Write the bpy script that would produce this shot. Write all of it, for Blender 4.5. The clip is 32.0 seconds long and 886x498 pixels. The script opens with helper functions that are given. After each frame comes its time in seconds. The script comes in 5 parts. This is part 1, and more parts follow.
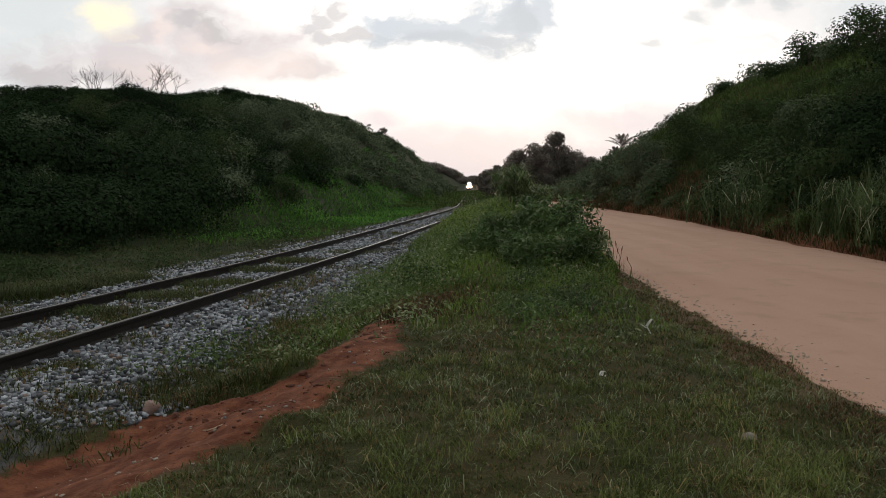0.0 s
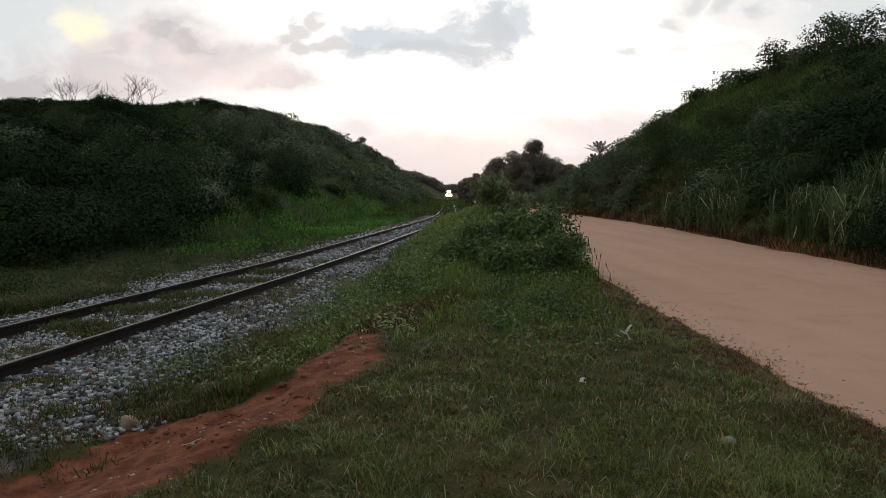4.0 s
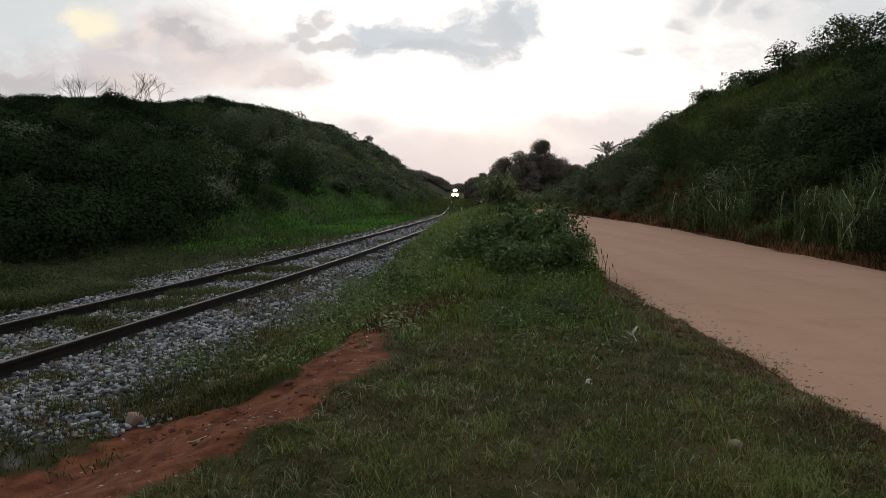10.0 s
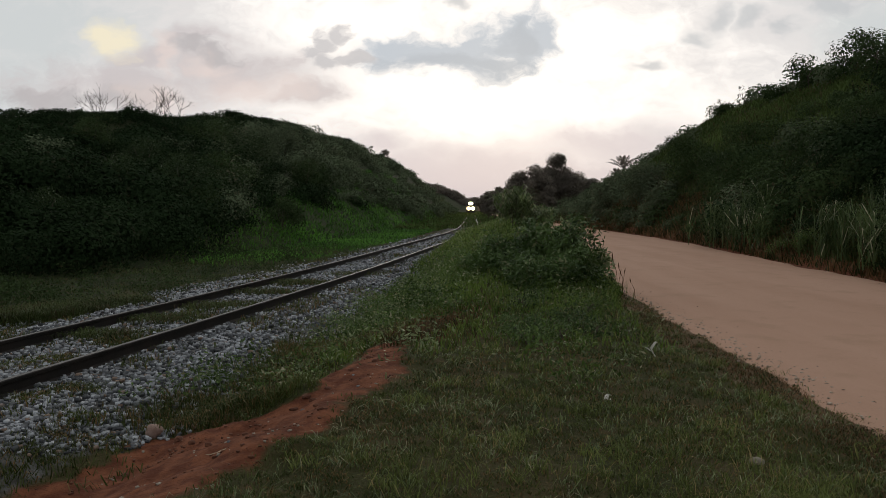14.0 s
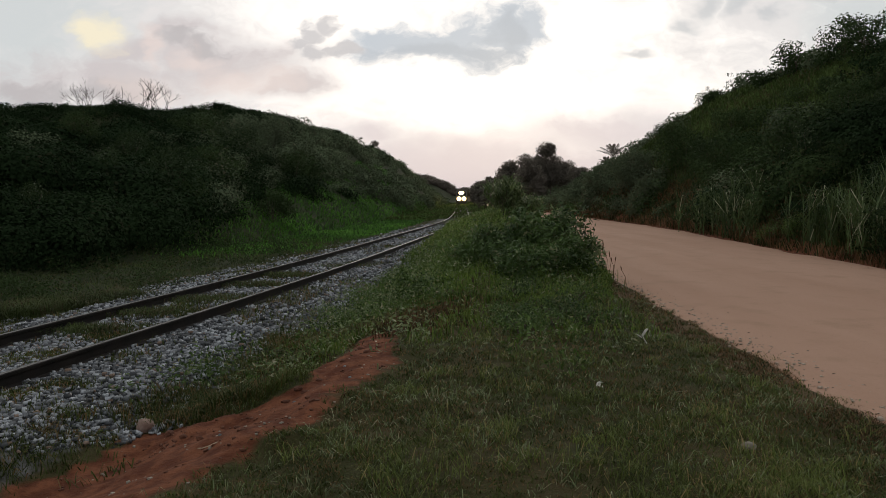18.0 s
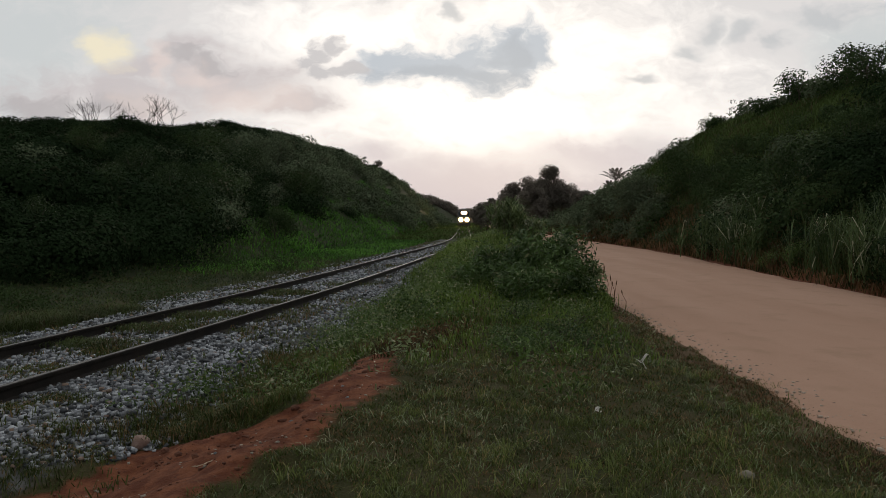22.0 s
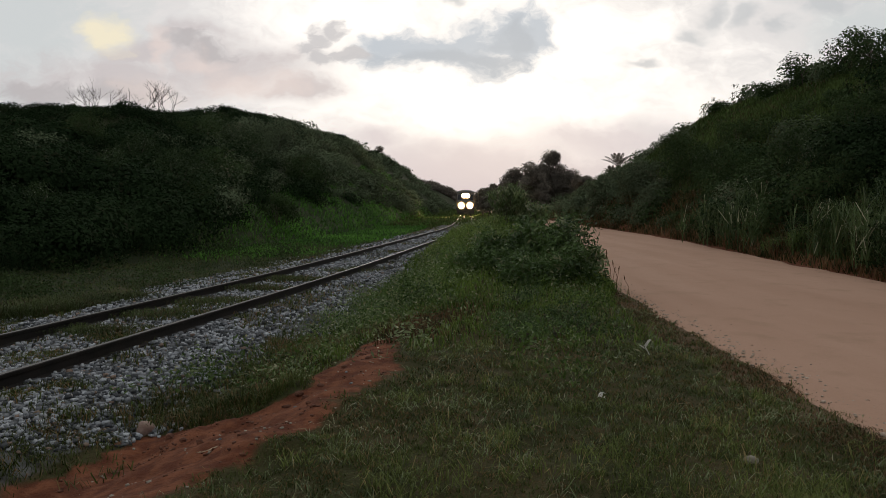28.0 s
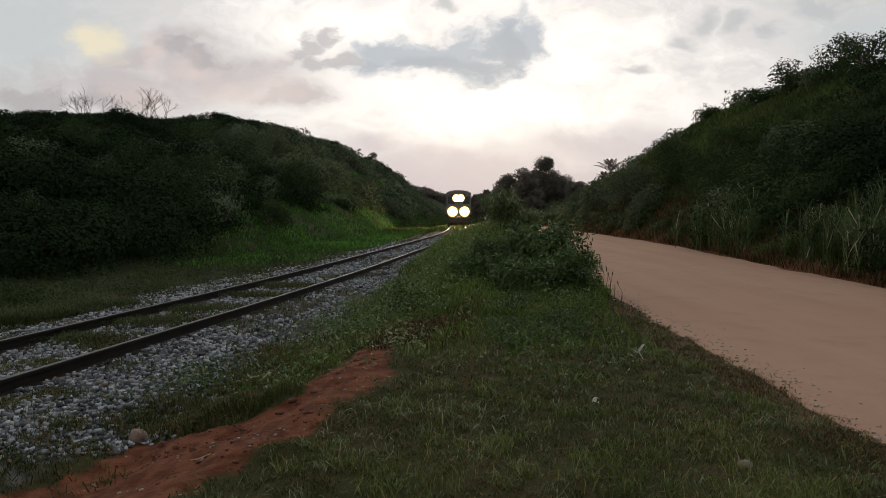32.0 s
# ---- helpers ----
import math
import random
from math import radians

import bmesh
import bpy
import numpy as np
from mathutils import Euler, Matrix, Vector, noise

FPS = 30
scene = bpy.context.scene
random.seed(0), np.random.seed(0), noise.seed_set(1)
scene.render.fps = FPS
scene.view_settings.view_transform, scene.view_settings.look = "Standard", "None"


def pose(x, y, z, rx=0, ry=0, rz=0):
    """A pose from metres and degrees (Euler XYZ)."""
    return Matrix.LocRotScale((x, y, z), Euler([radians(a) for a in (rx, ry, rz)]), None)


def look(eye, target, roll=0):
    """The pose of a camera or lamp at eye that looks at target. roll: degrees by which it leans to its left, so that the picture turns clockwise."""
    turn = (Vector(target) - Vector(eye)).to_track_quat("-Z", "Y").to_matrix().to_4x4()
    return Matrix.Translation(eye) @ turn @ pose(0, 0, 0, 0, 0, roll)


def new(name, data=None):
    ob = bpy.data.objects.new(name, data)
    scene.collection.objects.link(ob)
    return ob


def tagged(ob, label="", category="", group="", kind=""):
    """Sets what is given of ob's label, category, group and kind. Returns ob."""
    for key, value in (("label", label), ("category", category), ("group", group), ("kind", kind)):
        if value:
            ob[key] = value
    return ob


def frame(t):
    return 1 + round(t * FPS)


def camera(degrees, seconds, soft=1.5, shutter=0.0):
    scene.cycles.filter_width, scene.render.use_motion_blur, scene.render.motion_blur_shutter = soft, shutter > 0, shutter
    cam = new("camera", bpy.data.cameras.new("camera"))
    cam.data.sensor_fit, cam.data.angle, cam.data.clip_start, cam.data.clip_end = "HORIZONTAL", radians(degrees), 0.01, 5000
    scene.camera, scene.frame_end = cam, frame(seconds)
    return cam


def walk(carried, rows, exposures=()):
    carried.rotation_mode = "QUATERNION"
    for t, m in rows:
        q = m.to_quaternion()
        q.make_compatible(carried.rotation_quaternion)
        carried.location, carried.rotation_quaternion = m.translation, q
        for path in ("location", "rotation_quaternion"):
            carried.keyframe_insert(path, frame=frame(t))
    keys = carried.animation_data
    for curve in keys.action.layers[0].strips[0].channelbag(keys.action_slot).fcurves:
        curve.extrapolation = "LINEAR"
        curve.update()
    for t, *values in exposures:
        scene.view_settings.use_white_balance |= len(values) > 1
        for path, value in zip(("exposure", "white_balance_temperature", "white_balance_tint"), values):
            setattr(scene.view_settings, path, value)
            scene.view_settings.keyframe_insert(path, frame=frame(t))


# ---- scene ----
# One plan: x right, y along the valley, z up from the rail heads; broad gauge track 1.6 m, eye 1.63 m above the rails.
SECONDS = 32.0
cam = camera(62.0, SECONDS, soft=0.75)
PATH = [
    (0.0, -0.001, 0.006, 1.623, -4.83, -0.14, 0.83),
    (0.5, 0.001, 0.005, 1.626, -4.51, 0.09, 1.21),
    (1.0, -0.001, 0.001, 1.634, -3.80, -0.09, 0.56),
    (1.5, 0.006, -0.007, 1.631, -3.89, -0.36, 0.50),
    (2.0, 0.007, 0.004, 1.629, -4.05, -0.32, 0.31),
    (2.5, 0.015, 0.012, 1.627, -4.06, -0.16, -0.07),
    (3.0, 0.006, 0.007, 1.621, -4.05, -0.14, -0.52),
    (3.5, 0.010, 0.011, 1.624, -4.18, 0.42, -0.93),
    (5.5, 0.011, 0.009, 1.629, -4.01, 0.29, -0.11),
    (6.0, 0.011, 0.005, 1.634, -3.68, 0.49, -0.21),
    (6.5, 0.008, 0.003, 1.633, -3.22, 0.60, -0.47),
    (7.0, 0.007, -0.004, 1.634, -2.87, 0.45, -0.20),
    (7.5, -0.003, -0.006, 1.628, -3.53, 0.16, 0.20),
    (8.0, 0.001, 0.007, 1.633, -3.67, 0.08, -0.17),
    (8.5, 0.004, 0.003, 1.629, -3.62, 0.06, 0.07),
    (9.0, -0.000, -0.000, 1.630, -3.64, 0.00, 0.00),
    (9.5, 0.001, 0.005, 1.632, -3.45, 0.07, 0.56),
    (10.0, 0.002, 0.018, 1.627, -4.22, 0.01, -0.26),
    (10.5, -0.004, 0.012, 1.629, -4.05, -0.01, -0.03),
    (11.0, -0.006, 0.018, 1.631, -4.04, 0.31, 0.00),
    (11.5, -0.015, 0.011, 1.626, -3.90, 0.03, 0.25),
    (12.0, -0.026, 0.015, 1.626, -3.70, -0.79, 0.15),
    (12.5, -0.032, 0.017, 1.638, -2.58, 0.13, 0.19),
    (13.0, -0.024, 0.011, 1.637, -2.75, -0.25, 0.10),
    (13.5, -0.025, -0.003, 1.635, -3.02, -0.19, 1.06),
    (15.5, -0.011, 0.015, 1.635, -3.41, 0.29, 0.37),
    (16.0, -0.022, 0.014, 1.629, -3.58, 0.29, 1.20),
    (16.5, -0.019, 0.019, 1.628, -3.51, 0.14, 1.26),
    (17.0, -0.026, 0.018, 1.626, -3.50, 0.00, 1.62),
    (17.5, -0.022, 0.020, 1.630, -3.57, 0.25, 0.58),
    (18.0, -0.015, 0.027, 1.625, -3.90, 0.61, 0.22),
    (18.5, -0.022, 0.035, 1.631, -3.67, 0.26, -0.57),
    (19.0, -0.011, 0.021, 1.630, -3.14, 0.29, 0.82),
    (19.5, -0.008, 0.028, 1.629, -3.23, 0.52, 0.22),
    (20.0, -0.022, 0.019, 1.629, -2.83, -0.06, 0.79),
    (20.5, -0.023, 0.017, 1.631, -2.66, -0.13, 0.63),
    (21.0, -0.019, 0.010, 1.633, -2.35, -0.30, 1.00),
    (21.5, -0.013, 0.018, 1.635, -2.30, -0.15, 1.04),
    (22.0, -0.005, 0.022, 1.632, -2.31, -0.46, 0.41),
    (22.5, -0.012, 0.032, 1.647, -2.52, -0.16, 0.41),
    (23.0, -0.018, 0.034, 1.641, -2.56, 0.40, 0.42),
    (23.5, -0.025, 0.040, 1.636, -2.90, -0.07, 0.65),
    (24.0, -0.012, 0.039, 1.632, -3.04, -0.11, 0.54),
    (24.5, -0.027, 0.048, 1.624, -3.89, -0.08, 0.67),
    (25.0, -0.026, 0.043, 1.623, -4.11, 0.01, 0.69),
    (25.5, -0.011, 0.038, 1.626, -4.06, 0.41, 0.60),
    (27.5, -0.027, 0.033, 1.627, -3.56, -0.55, 0.31),
    (28.0, -0.021, 0.035, 1.634, -3.42, -0.35, 0.52),
    (28.5, -0.021, 0.042, 1.624, -3.64, -0.41, 0.20),
    (29.0, -0.018, 0.042, 1.634, -3.28, -0.47, -0.01),
    (29.5, -0.023, 0.035, 1.629, -2.76, -0.34, -0.01),
    (30.0, -0.021, 0.037, 1.634, -2.79, -0.40, 0.43),
    (30.5, -0.017, 0.035, 1.639, -2.45, -0.11, 0.18),
    (31.0, -0.019, 0.041, 1.636, -2.48, -0.13, 0.01),
    (31.5, -0.020, 0.039, 1.633, -2.70, -0.14, -0.05),
    (32.0, -0.019, 0.038, 1.629, -2.94, -0.16, 0.02),
]
EXPOSURES = [(0.0, 0.20), (3.0, 0.17), (6.0, 0.12), (9.0, 0.07), (11.0, 0.03), (12.2, 0.02), (13.0, -0.14), (16.0, -0.04), (19.0, -0.08), (22.0, -0.16), (24.0, -0.22), (25.0, -0.12), (28.0, -0.12), (31.0, -0.19), (32.0, -0.20)]
walk(cam, [(t, pose(x, y, z, 90 + p, r, w)) for t, x, y, z, p, r, w in PATH], EXPOSURES)


# ---- nodes ----
def node(tree, kind, inputs=(), op=""):
    n = tree.nodes.new(kind)
    if kind in ("ShaderNodeMath", "ShaderNodeVectorMath"):
        n.operation = op
    elif kind == "ShaderNodeMapRange":
        n.interpolation_type = op
    elif kind == "ShaderNodeMix":
        n.data_type, n.blend_type = "RGBA", op
    elif kind == "ShaderNodeAttribute":
        n.attribute_name = op
    for k, v in dict(inputs).items():
        if isinstance(v, bpy.types.NodeSocket):
            tree.links.new(v, n.inputs[k])
        else:
            n.inputs[k].default_value = v
    return n


def fmath(tree, op, a, b=0.0, c=0.0):
    return node(tree, "ShaderNodeMath", {0: a, 1: b, 2: c}, op=op).outputs[0]


def vmath(tree, op, a, b=(0, 0, 0)):
    n = node(tree, "ShaderNodeVectorMath", {0: a, 1: b}, op=op)
    return n.outputs["Value"] if op in ("LENGTH", "DOT_PRODUCT") else n.outputs[0]


def blend(tree, fac, a, b, how="MIX"):
    n = node(tree, "ShaderNodeMix", op=how)
    for k, v in ((0, fac), (6, a), (7, b)):
        if isinstance(v, bpy.types.NodeSocket):
            tree.links.new(v, n.inputs[k])
        else:
            n.inputs[k].default_value = v if k == 0 else (*v[:3], 1)
    return n.outputs[2]


def grain(tree, vec, scale, detail=4, rough=0.55):
    return node(tree, "ShaderNodeTexNoise", {"Vector": vec, "Scale": scale, "Detail": detail, "Roughness": rough}).outputs["Fac"]


def ranged(tree, v, a, b, lo=0.0, hi=1.0, smooth=True):
    return node(tree, "ShaderNodeMapRange", {"Value": v, "From Min": a, "From Max": b, "To Min": lo, "To Max": hi},
                op="SMOOTHSTEP" if smooth else "LINEAR").outputs[0]


# ---- world: an overcast evening sky, brightest low ahead where the sun has gone behind cloud ----
world = bpy.data.worlds.new("evening_sky")
scene.world = world
world.use_nodes = True
wt = world.node_tree
wt.nodes.clear()
SUN_UP, SUN_TURN = radians(9.0), radians(4.0)
sky = node(wt, "ShaderNodeTexSky")
sky.sky_type, sky.sun_disc, sky.sun_elevation, sky.sun_rotation, sky.dust_density = "NISHITA", False, SUN_UP, SUN_TURN, 3.0
way = node(wt, "ShaderNodeTexCoord").outputs["Generated"]
sep = node(wt, "ShaderNodeSeparateXYZ", {0: way})
ahead = fmath(wt, "MAXIMUM", sep.outputs["Y"], 0.08)
flat = node(wt, "ShaderNodeCombineXYZ", {0: fmath(wt, "DIVIDE", sep.outputs["X"], ahead), 1: fmath(wt, "DIVIDE", sep.outputs["Z"], ahead)}).outputs[0]
warp = node(wt, "ShaderNodeTexNoise", {"Vector": vmath(wt, "MULTIPLY", flat, (1, 1.5, 1)), "Scale": 9.0, "Detail": 4.0, "Roughness": 0.55}).outputs["Color"]
flat = vmath(wt, "ADD", flat, vmath(wt, "MULTIPLY", vmath(wt, "SUBTRACT", warp, (0.5, 0.5, 0.5)), (0.14, 0.075, 0)))
wob = ranged(wt, grain(wt, vmath(wt, "MULTIPLY", flat, (1, 1.6, 1)), 17.0, 9, 0.62), 0.28, 0.72, smooth=False)


def cloud(lobes, edge=(1.05, 0.45), ruffle=1.5):
    """The cover, 0 to 1, of a cloud made of lobes (across, up, half width, half height), as tangents from straight ahead."""
    cover = 0.0
    for u, v, a, b in lobes:
        d = vmath(wt, "LENGTH", vmath(wt, "MULTIPLY", vmath(wt, "SUBTRACT", flat, (u, v, 0)), (1 / a, 1 / b, 0)))
        d = fmath(wt, "MULTIPLY_ADD", fmath(wt, "SUBTRACT", wob, 0.5), ruffle, d)
        m = ranged(wt, d, edge[0], edge[1])
        cover = m if cover == 0.0 else fmath(wt, "MAXIMUM", cover, m)
    return cover


FRONT = ranged(wt, sep.outputs["Y"], 0.15, 0.5)
up = sep.outputs["Z"]
tint = blend(wt, ranged(wt, up, 0.0, 0.14), (0.70, 0.63, 0.66), (0.86, 0.83, 0.82))
tint = blend(wt, ranged(wt, up, 0.20, 0.60), tint, (0.58, 0.585, 0.565))
back = ranged(wt, sep.outputs["Y"], 0.3, -0.6)
tint = blend(wt, fmath(wt, "MULTIPLY", back, 0.8), tint, (0.37, 0.385, 0.41))


def over(cover, share, base, colour):
    return blend(wt, fmath(wt, "MULTIPLY", cover, fmath(wt, "MULTIPLY", FRONT, share)), base, colour)


tint = over(cloud([(-0.56, 0.25, 0.20, 0.10), (-0.62, 0.16, 0.10, 0.12), (0.60, 0.24, 0.16, 0.05)], (1.3, 0.2), 0.7), 0.85, tint, (0.66, 0.70, 0.71))
tint = over(cloud([(0.06, 0.15, 0.36, 0.085), (0.10, 0.22, 0.30, 0.10), (-0.12, 0.25, 0.2, 0.06)], (1.35, 0.15), 0.8), 1.0, tint, (1.30, 1.235, 1.17))
tint = over(cloud([(0.01, 0.052, 0.16, 0.034), (0.22, 0.09, 0.16, 0.03), (-0.10, 0.085, 0.06, 0.02)], (1.3, 0.1), 0.9), 0.85, tint, (0.72, 0.66, 0.69))
bank_cloud = [(-0.44, 0.165, 0.20, 0.040), (-0.30, 0.185, 0.13, 0.040), (-0.20, 0.16, 0.07, 0.022), (-0.34, 0.225, 0.06, 0.018), (-0.42, 0.20, 0.06, 0.02)]
tint = over(cloud(bank_cloud, (1.4, 0.1), 1.1), 0.95, tint, (0.67, 0.615, 0.62))
tint = over(cloud([(-0.35, 0.215, 0.045, 0.010), (-0.32, 0.205, 0.035, 0.010), (-0.375, 0.153, 0.02, 0.008), (-0.52, 0.15, 0.14, 0.02)], (1.2, 0.3), 1.2), 0.75, tint, (0.53, 0.50, 0.51))
tint = over(cloud([(-0.458, 0.232, 0.036, 0.027)], (1.35, 0.25), 0.9), 0.9, tint, (1.02, 0.92, 0.69))
tint = over(cloud([(-0.40, 0.150, 0.045, 0.020), (-0.335, 0.19, 0.03, 0.010), (-0.395, 0.21, 0.012, 0.03), (-0.27, 0.165, 0.07, 0.022)], (1.5, 0.0), 1.0), 0.5, tint, (0.95, 0.79, 0.73))
main_cloud = [(-0.075, 0.215, 0.05, 0.030), (-0.03, 0.210, 0.07, 0.036), (0.03, 0.208, 0.08, 0.042), (0.085, 0.220, 0.058, 0.046), (0.122, 0.236, 0.036, 0.030)]
tint = over(cloud(main_cloud, (1.22, 0.42), 0.95), 0.97, tint, (0.545, 0.61, 0.685))
tint = over(cloud([(-0.02, 0.198, 0.08, 0.016), (0.055, 0.196, 0.06, 0.018), (0.085, 0.222, 0.03, 0.024)], (1.3, 0.2), 1.1), 0.8, tint, (0.48, 0.535, 0.60))
bits = [(-0.17, 0.228, 0.022, 0.020), (-0.152, 0.235, 0.022, 0.016), (-0.19, 0.215, 0.02, 0.016), (-0.165, 0.198, 0.03, 0.012), (-0.13, 0.203, 0.03, 0.008)]
tint = over(cloud(bits, (1.15, 0.5), 1.1), 0.85, tint, (0.60, 0.59, 0.61))
right_bits = [(0.315, 0.230, 0.030, 0.016), (0.345, 0.252, 0.026, 0.022), (0.40, 0.248, 0.03, 0.015), (0.44, 0.242, 0.016, 0.014), (0.245, 0.188, 0.026, 0.007), (0.51, 0.275, 0.08, 0.016), (0.01, 0.27, 0.014, 0.012)]
tint = over(cloud(right_bits, (1.35, 0.2), 0.9), 0.8, tint, (0.60, 0.62, 0.64))
sky_light = node(wt, "ShaderNodeBackground", {"Color": sky.outputs[0], "Strength": 0.05})
cloud_light = node(wt, "ShaderNodeBackground", {"Color": tint, "Strength": 1.0})
both = node(wt, "ShaderNodeMixShader", {0: 0.96, 1: sky_light.outputs[0], 2: cloud_light.outputs[0]})
node(wt, "ShaderNodeOutputWorld", {"Surface": both.outputs[0]})

sun = new("sun", bpy.data.lights.new("sun", "SUN"))
sun.data.energy, sun.data.angle, sun.data.color = 0.25, radians(25), (1.0, 0.86, 0.74)
sun.matrix_world = look((0, 0, 0), (-math.sin(SUN_TURN) * math.cos(SUN_UP), -math.cos(SUN_TURN) * math.cos(SUN_UP), -math.sin(SUN_UP)))


# ---- materials ----
def material(name):
    m = bpy.data.materials.new(name)
    m.use_nodes = True
    t = m.node_tree
    t.nodes.clear()
    return m, t


def finish(t, shader, bump=None):
    node(t, "ShaderNodeOutputMaterial", {"Surface": shader})


def place(t):
    return node(t, "ShaderNodeNewGeometry").outputs["Position"]


def local(t):
    return node(t, "ShaderNodeTexCoord").outputs["Object"]


def bumped(t, height, strength, distance):
    return node(t, "ShaderNodeBump", {"Height": height, "Strength": strength, "Distance": distance}).outputs[0]


def leaf_material(name, dark, light, dry=None, dry_share=0.0, rough=0.5, glow=0.3, patch=0.35, shine=0.15):
    """Leaves: each its own shade, with patches over the plants, some light going through."""
    m, t = material(name)
    isle = node(t, "ShaderNodeNewGeometry").outputs["Random Per Island"]
    col = blend(t, ranged(t, isle, 0.0, 1.0, smooth=False), dark, light)
    p = place(t)
    col = blend(t, fmath(t, "MULTIPLY", ranged(t, grain(t, p, patch, 3), 0.4, 0.65), 0.6), col, [c * 1.5 for c in light])
    if dry:
        spread = fmath(t, "ADD", isle, fmath(t, "MULTIPLY", fmath(t, "SUBTRACT", grain(t, p, patch * 2.3, 3), 0.5), 1.2))
        col = blend(t, ranged(t, spread, 1.0 - dry_share, 1.0 - dry_share + 0.12), col, dry)
    b = node(t, "ShaderNodeBsdfPrincipled", {"Base Color": col, "Roughness": rough, "Specular IOR Level": shine})
    tr = node(t, "ShaderNodeBsdfTranslucent", {"Color": col})
    finish(t, node(t, "ShaderNodeMixShader", {0: glow, 1: b.outputs[0], 2: tr.outputs[0]}).outputs[0])
    return m


def solid(name, a, b, scale=6.0, rough=0.6, metal=0.0, bump=0.3, dist=0.004, fine=60.0, coat=0.0):
    """A surface with stains at one scale and grain at another."""
    m, t = material(name)
    v = local(t)
    big, small = grain(t, v, scale, 5), grain(t, v, fine, 4)
    col = blend(t, ranged(t, big, 0.35, 0.68), a, b)
    col = blend(t, fmath(t, "MULTIPLY", ranged(t, small, 0.4, 0.75), 0.3), col, [c * 0.5 for c in a])
    b_ = node(t, "ShaderNodeBsdfPrincipled", {"Base Color": col, "Roughness": fmath(t, "MULTIPLY_ADD", small, 0.25, rough - 0.12), "Metallic": metal,
                                             "Normal": bumped(t, small, bump, dist), "Coat Weight": coat})
    finish(t, b_.outputs[0])
    return m


def lamp_glow(name, colour, strength):
    m, t = material(name)
    finish(t, node(t, "ShaderNodeEmission", {"Color": (*colour, 1), "Strength": strength}).outputs[0])
    return m


def ground_material():
    """Soil under grass; attributes of the plan say where bare clay, ballast dirt and hill soil lie."""
    m, t = material("ground_soil")
    p = place(t)
    n1, n2, n3 = grain(t, p, 0.7, 6), grain(t, p, 6.0, 6), grain(t, p, 45.0, 4)
    col = blend(t, ranged(t, n1, 0.35, 0.65), (0.040, 0.042, 0.014), (0.084, 0.060, 0.028))
    col = blend(t, fmath(t, "MULTIPLY", ranged(t, n2, 0.5, 0.72), 0.7), col, (0.105, 0.062, 0.030))
    n4 = grain(t, p, 110.0, 3)
    col = blend(t, fmath(t, "MULTIPLY", ranged(t, n4, 0.42, 0.62), 0.75), col, (0.036, 0.044, 0.011))
    clay = blend(t, ranged(t, n2, 0.35, 0.68), (0.105, 0.032, 0.015), (0.215, 0.080, 0.040))
    clay = blend(t, fmath(t, "MULTIPLY", ranged(t, n3, 0.55, 0.72), 0.6), clay, (0.075, 0.028, 0.016))
    dirt = blend(t, ranged(t, n2, 0.35, 0.7), (0.062, 0.060, 0.055), (0.150, 0.150, 0.148))
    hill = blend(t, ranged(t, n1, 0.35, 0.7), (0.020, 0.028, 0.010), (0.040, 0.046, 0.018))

    def mask(name, lo=0.35, hi=0.65):
        a = node(t, "ShaderNodeAttribute", op=name).outputs["Fac"]
        return ranged(t, fmath(t, "MULTIPLY_ADD", fmath(t, "SUBTRACT", n2, 0.5), 0.7, a), lo, hi)
    worn = blend(t, ranged(t, n3, 0.35, 0.7), (0.105, 0.070, 0.038), (0.165, 0.112, 0.066))
    col = blend(t, mask("worn"), col, worn)
    col = blend(t, mask("dirt"), col, dirt)
    col = blend(t, mask("clay"), col, clay)
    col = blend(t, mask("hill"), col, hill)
    h = fmath(t, "ADD", fmath(t, "MULTIPLY", n2, 1.0), fmath(t, "MULTIPLY", n3, 0.35))
    b = node(t, "ShaderNodeBsdfPrincipled", {"Base Color": col, "Roughness": 0.95, "Specular IOR Level": 0.2, "Normal": bumped(t, h, 0.9, 0.04)})
    finish(t, b.outputs[0])
    return m


def road_material():
    """Pale pinkish beaten earth, with wheel polish along the road and loose grit at the edges."""
    m, t = material("road_earth")
    p = place(t)
    long = grain(t, vmath(t, "MULTIPLY", p, (1.1, 0.10, 1)), 1.0, 5)
    n2, n3 = grain(t, p, 1.3, 7, 0.62), grain(t, p, 38.0, 5, 0.65)
    col = blend(t, ranged(t, long, 0.05, 0.95), (0.415, 0.246, 0.170), (0.500, 0.315, 0.230))
    col = blend(t, fmath(t, "MULTIPLY", ranged(t, n2, 0.5, 0.72), 0.55), col, (0.36, 0.225, 0.150))
    col = blend(t, fmath(t, "MULTIPLY", ranged(t, n3, 0.56, 0.72), 0.5), col, (0.30, 0.19, 0.125))
    edge = node(t, "ShaderNodeAttribute", op="edge").outputs["Fac"]
    col = blend(t, ranged(t, fmath(t, "MULTIPLY_ADD", fmath(t, "SUBTRACT", n2, 0.5), 1.2, edge), 0.55, 0.95), col, (0.29, 0.170, 0.110))
    h = fmath(t, "ADD", n2, fmath(t, "MULTIPLY", n3, 0.25))
    b = node(t, "ShaderNodeBsdfPrincipled", {"Base Color": col, "Roughness": 0.93, "Specular IOR Level": 0.25, "Normal": bumped(t, h, 0.5, 0.02)})
    finish(t, b.outputs[0])
    return m


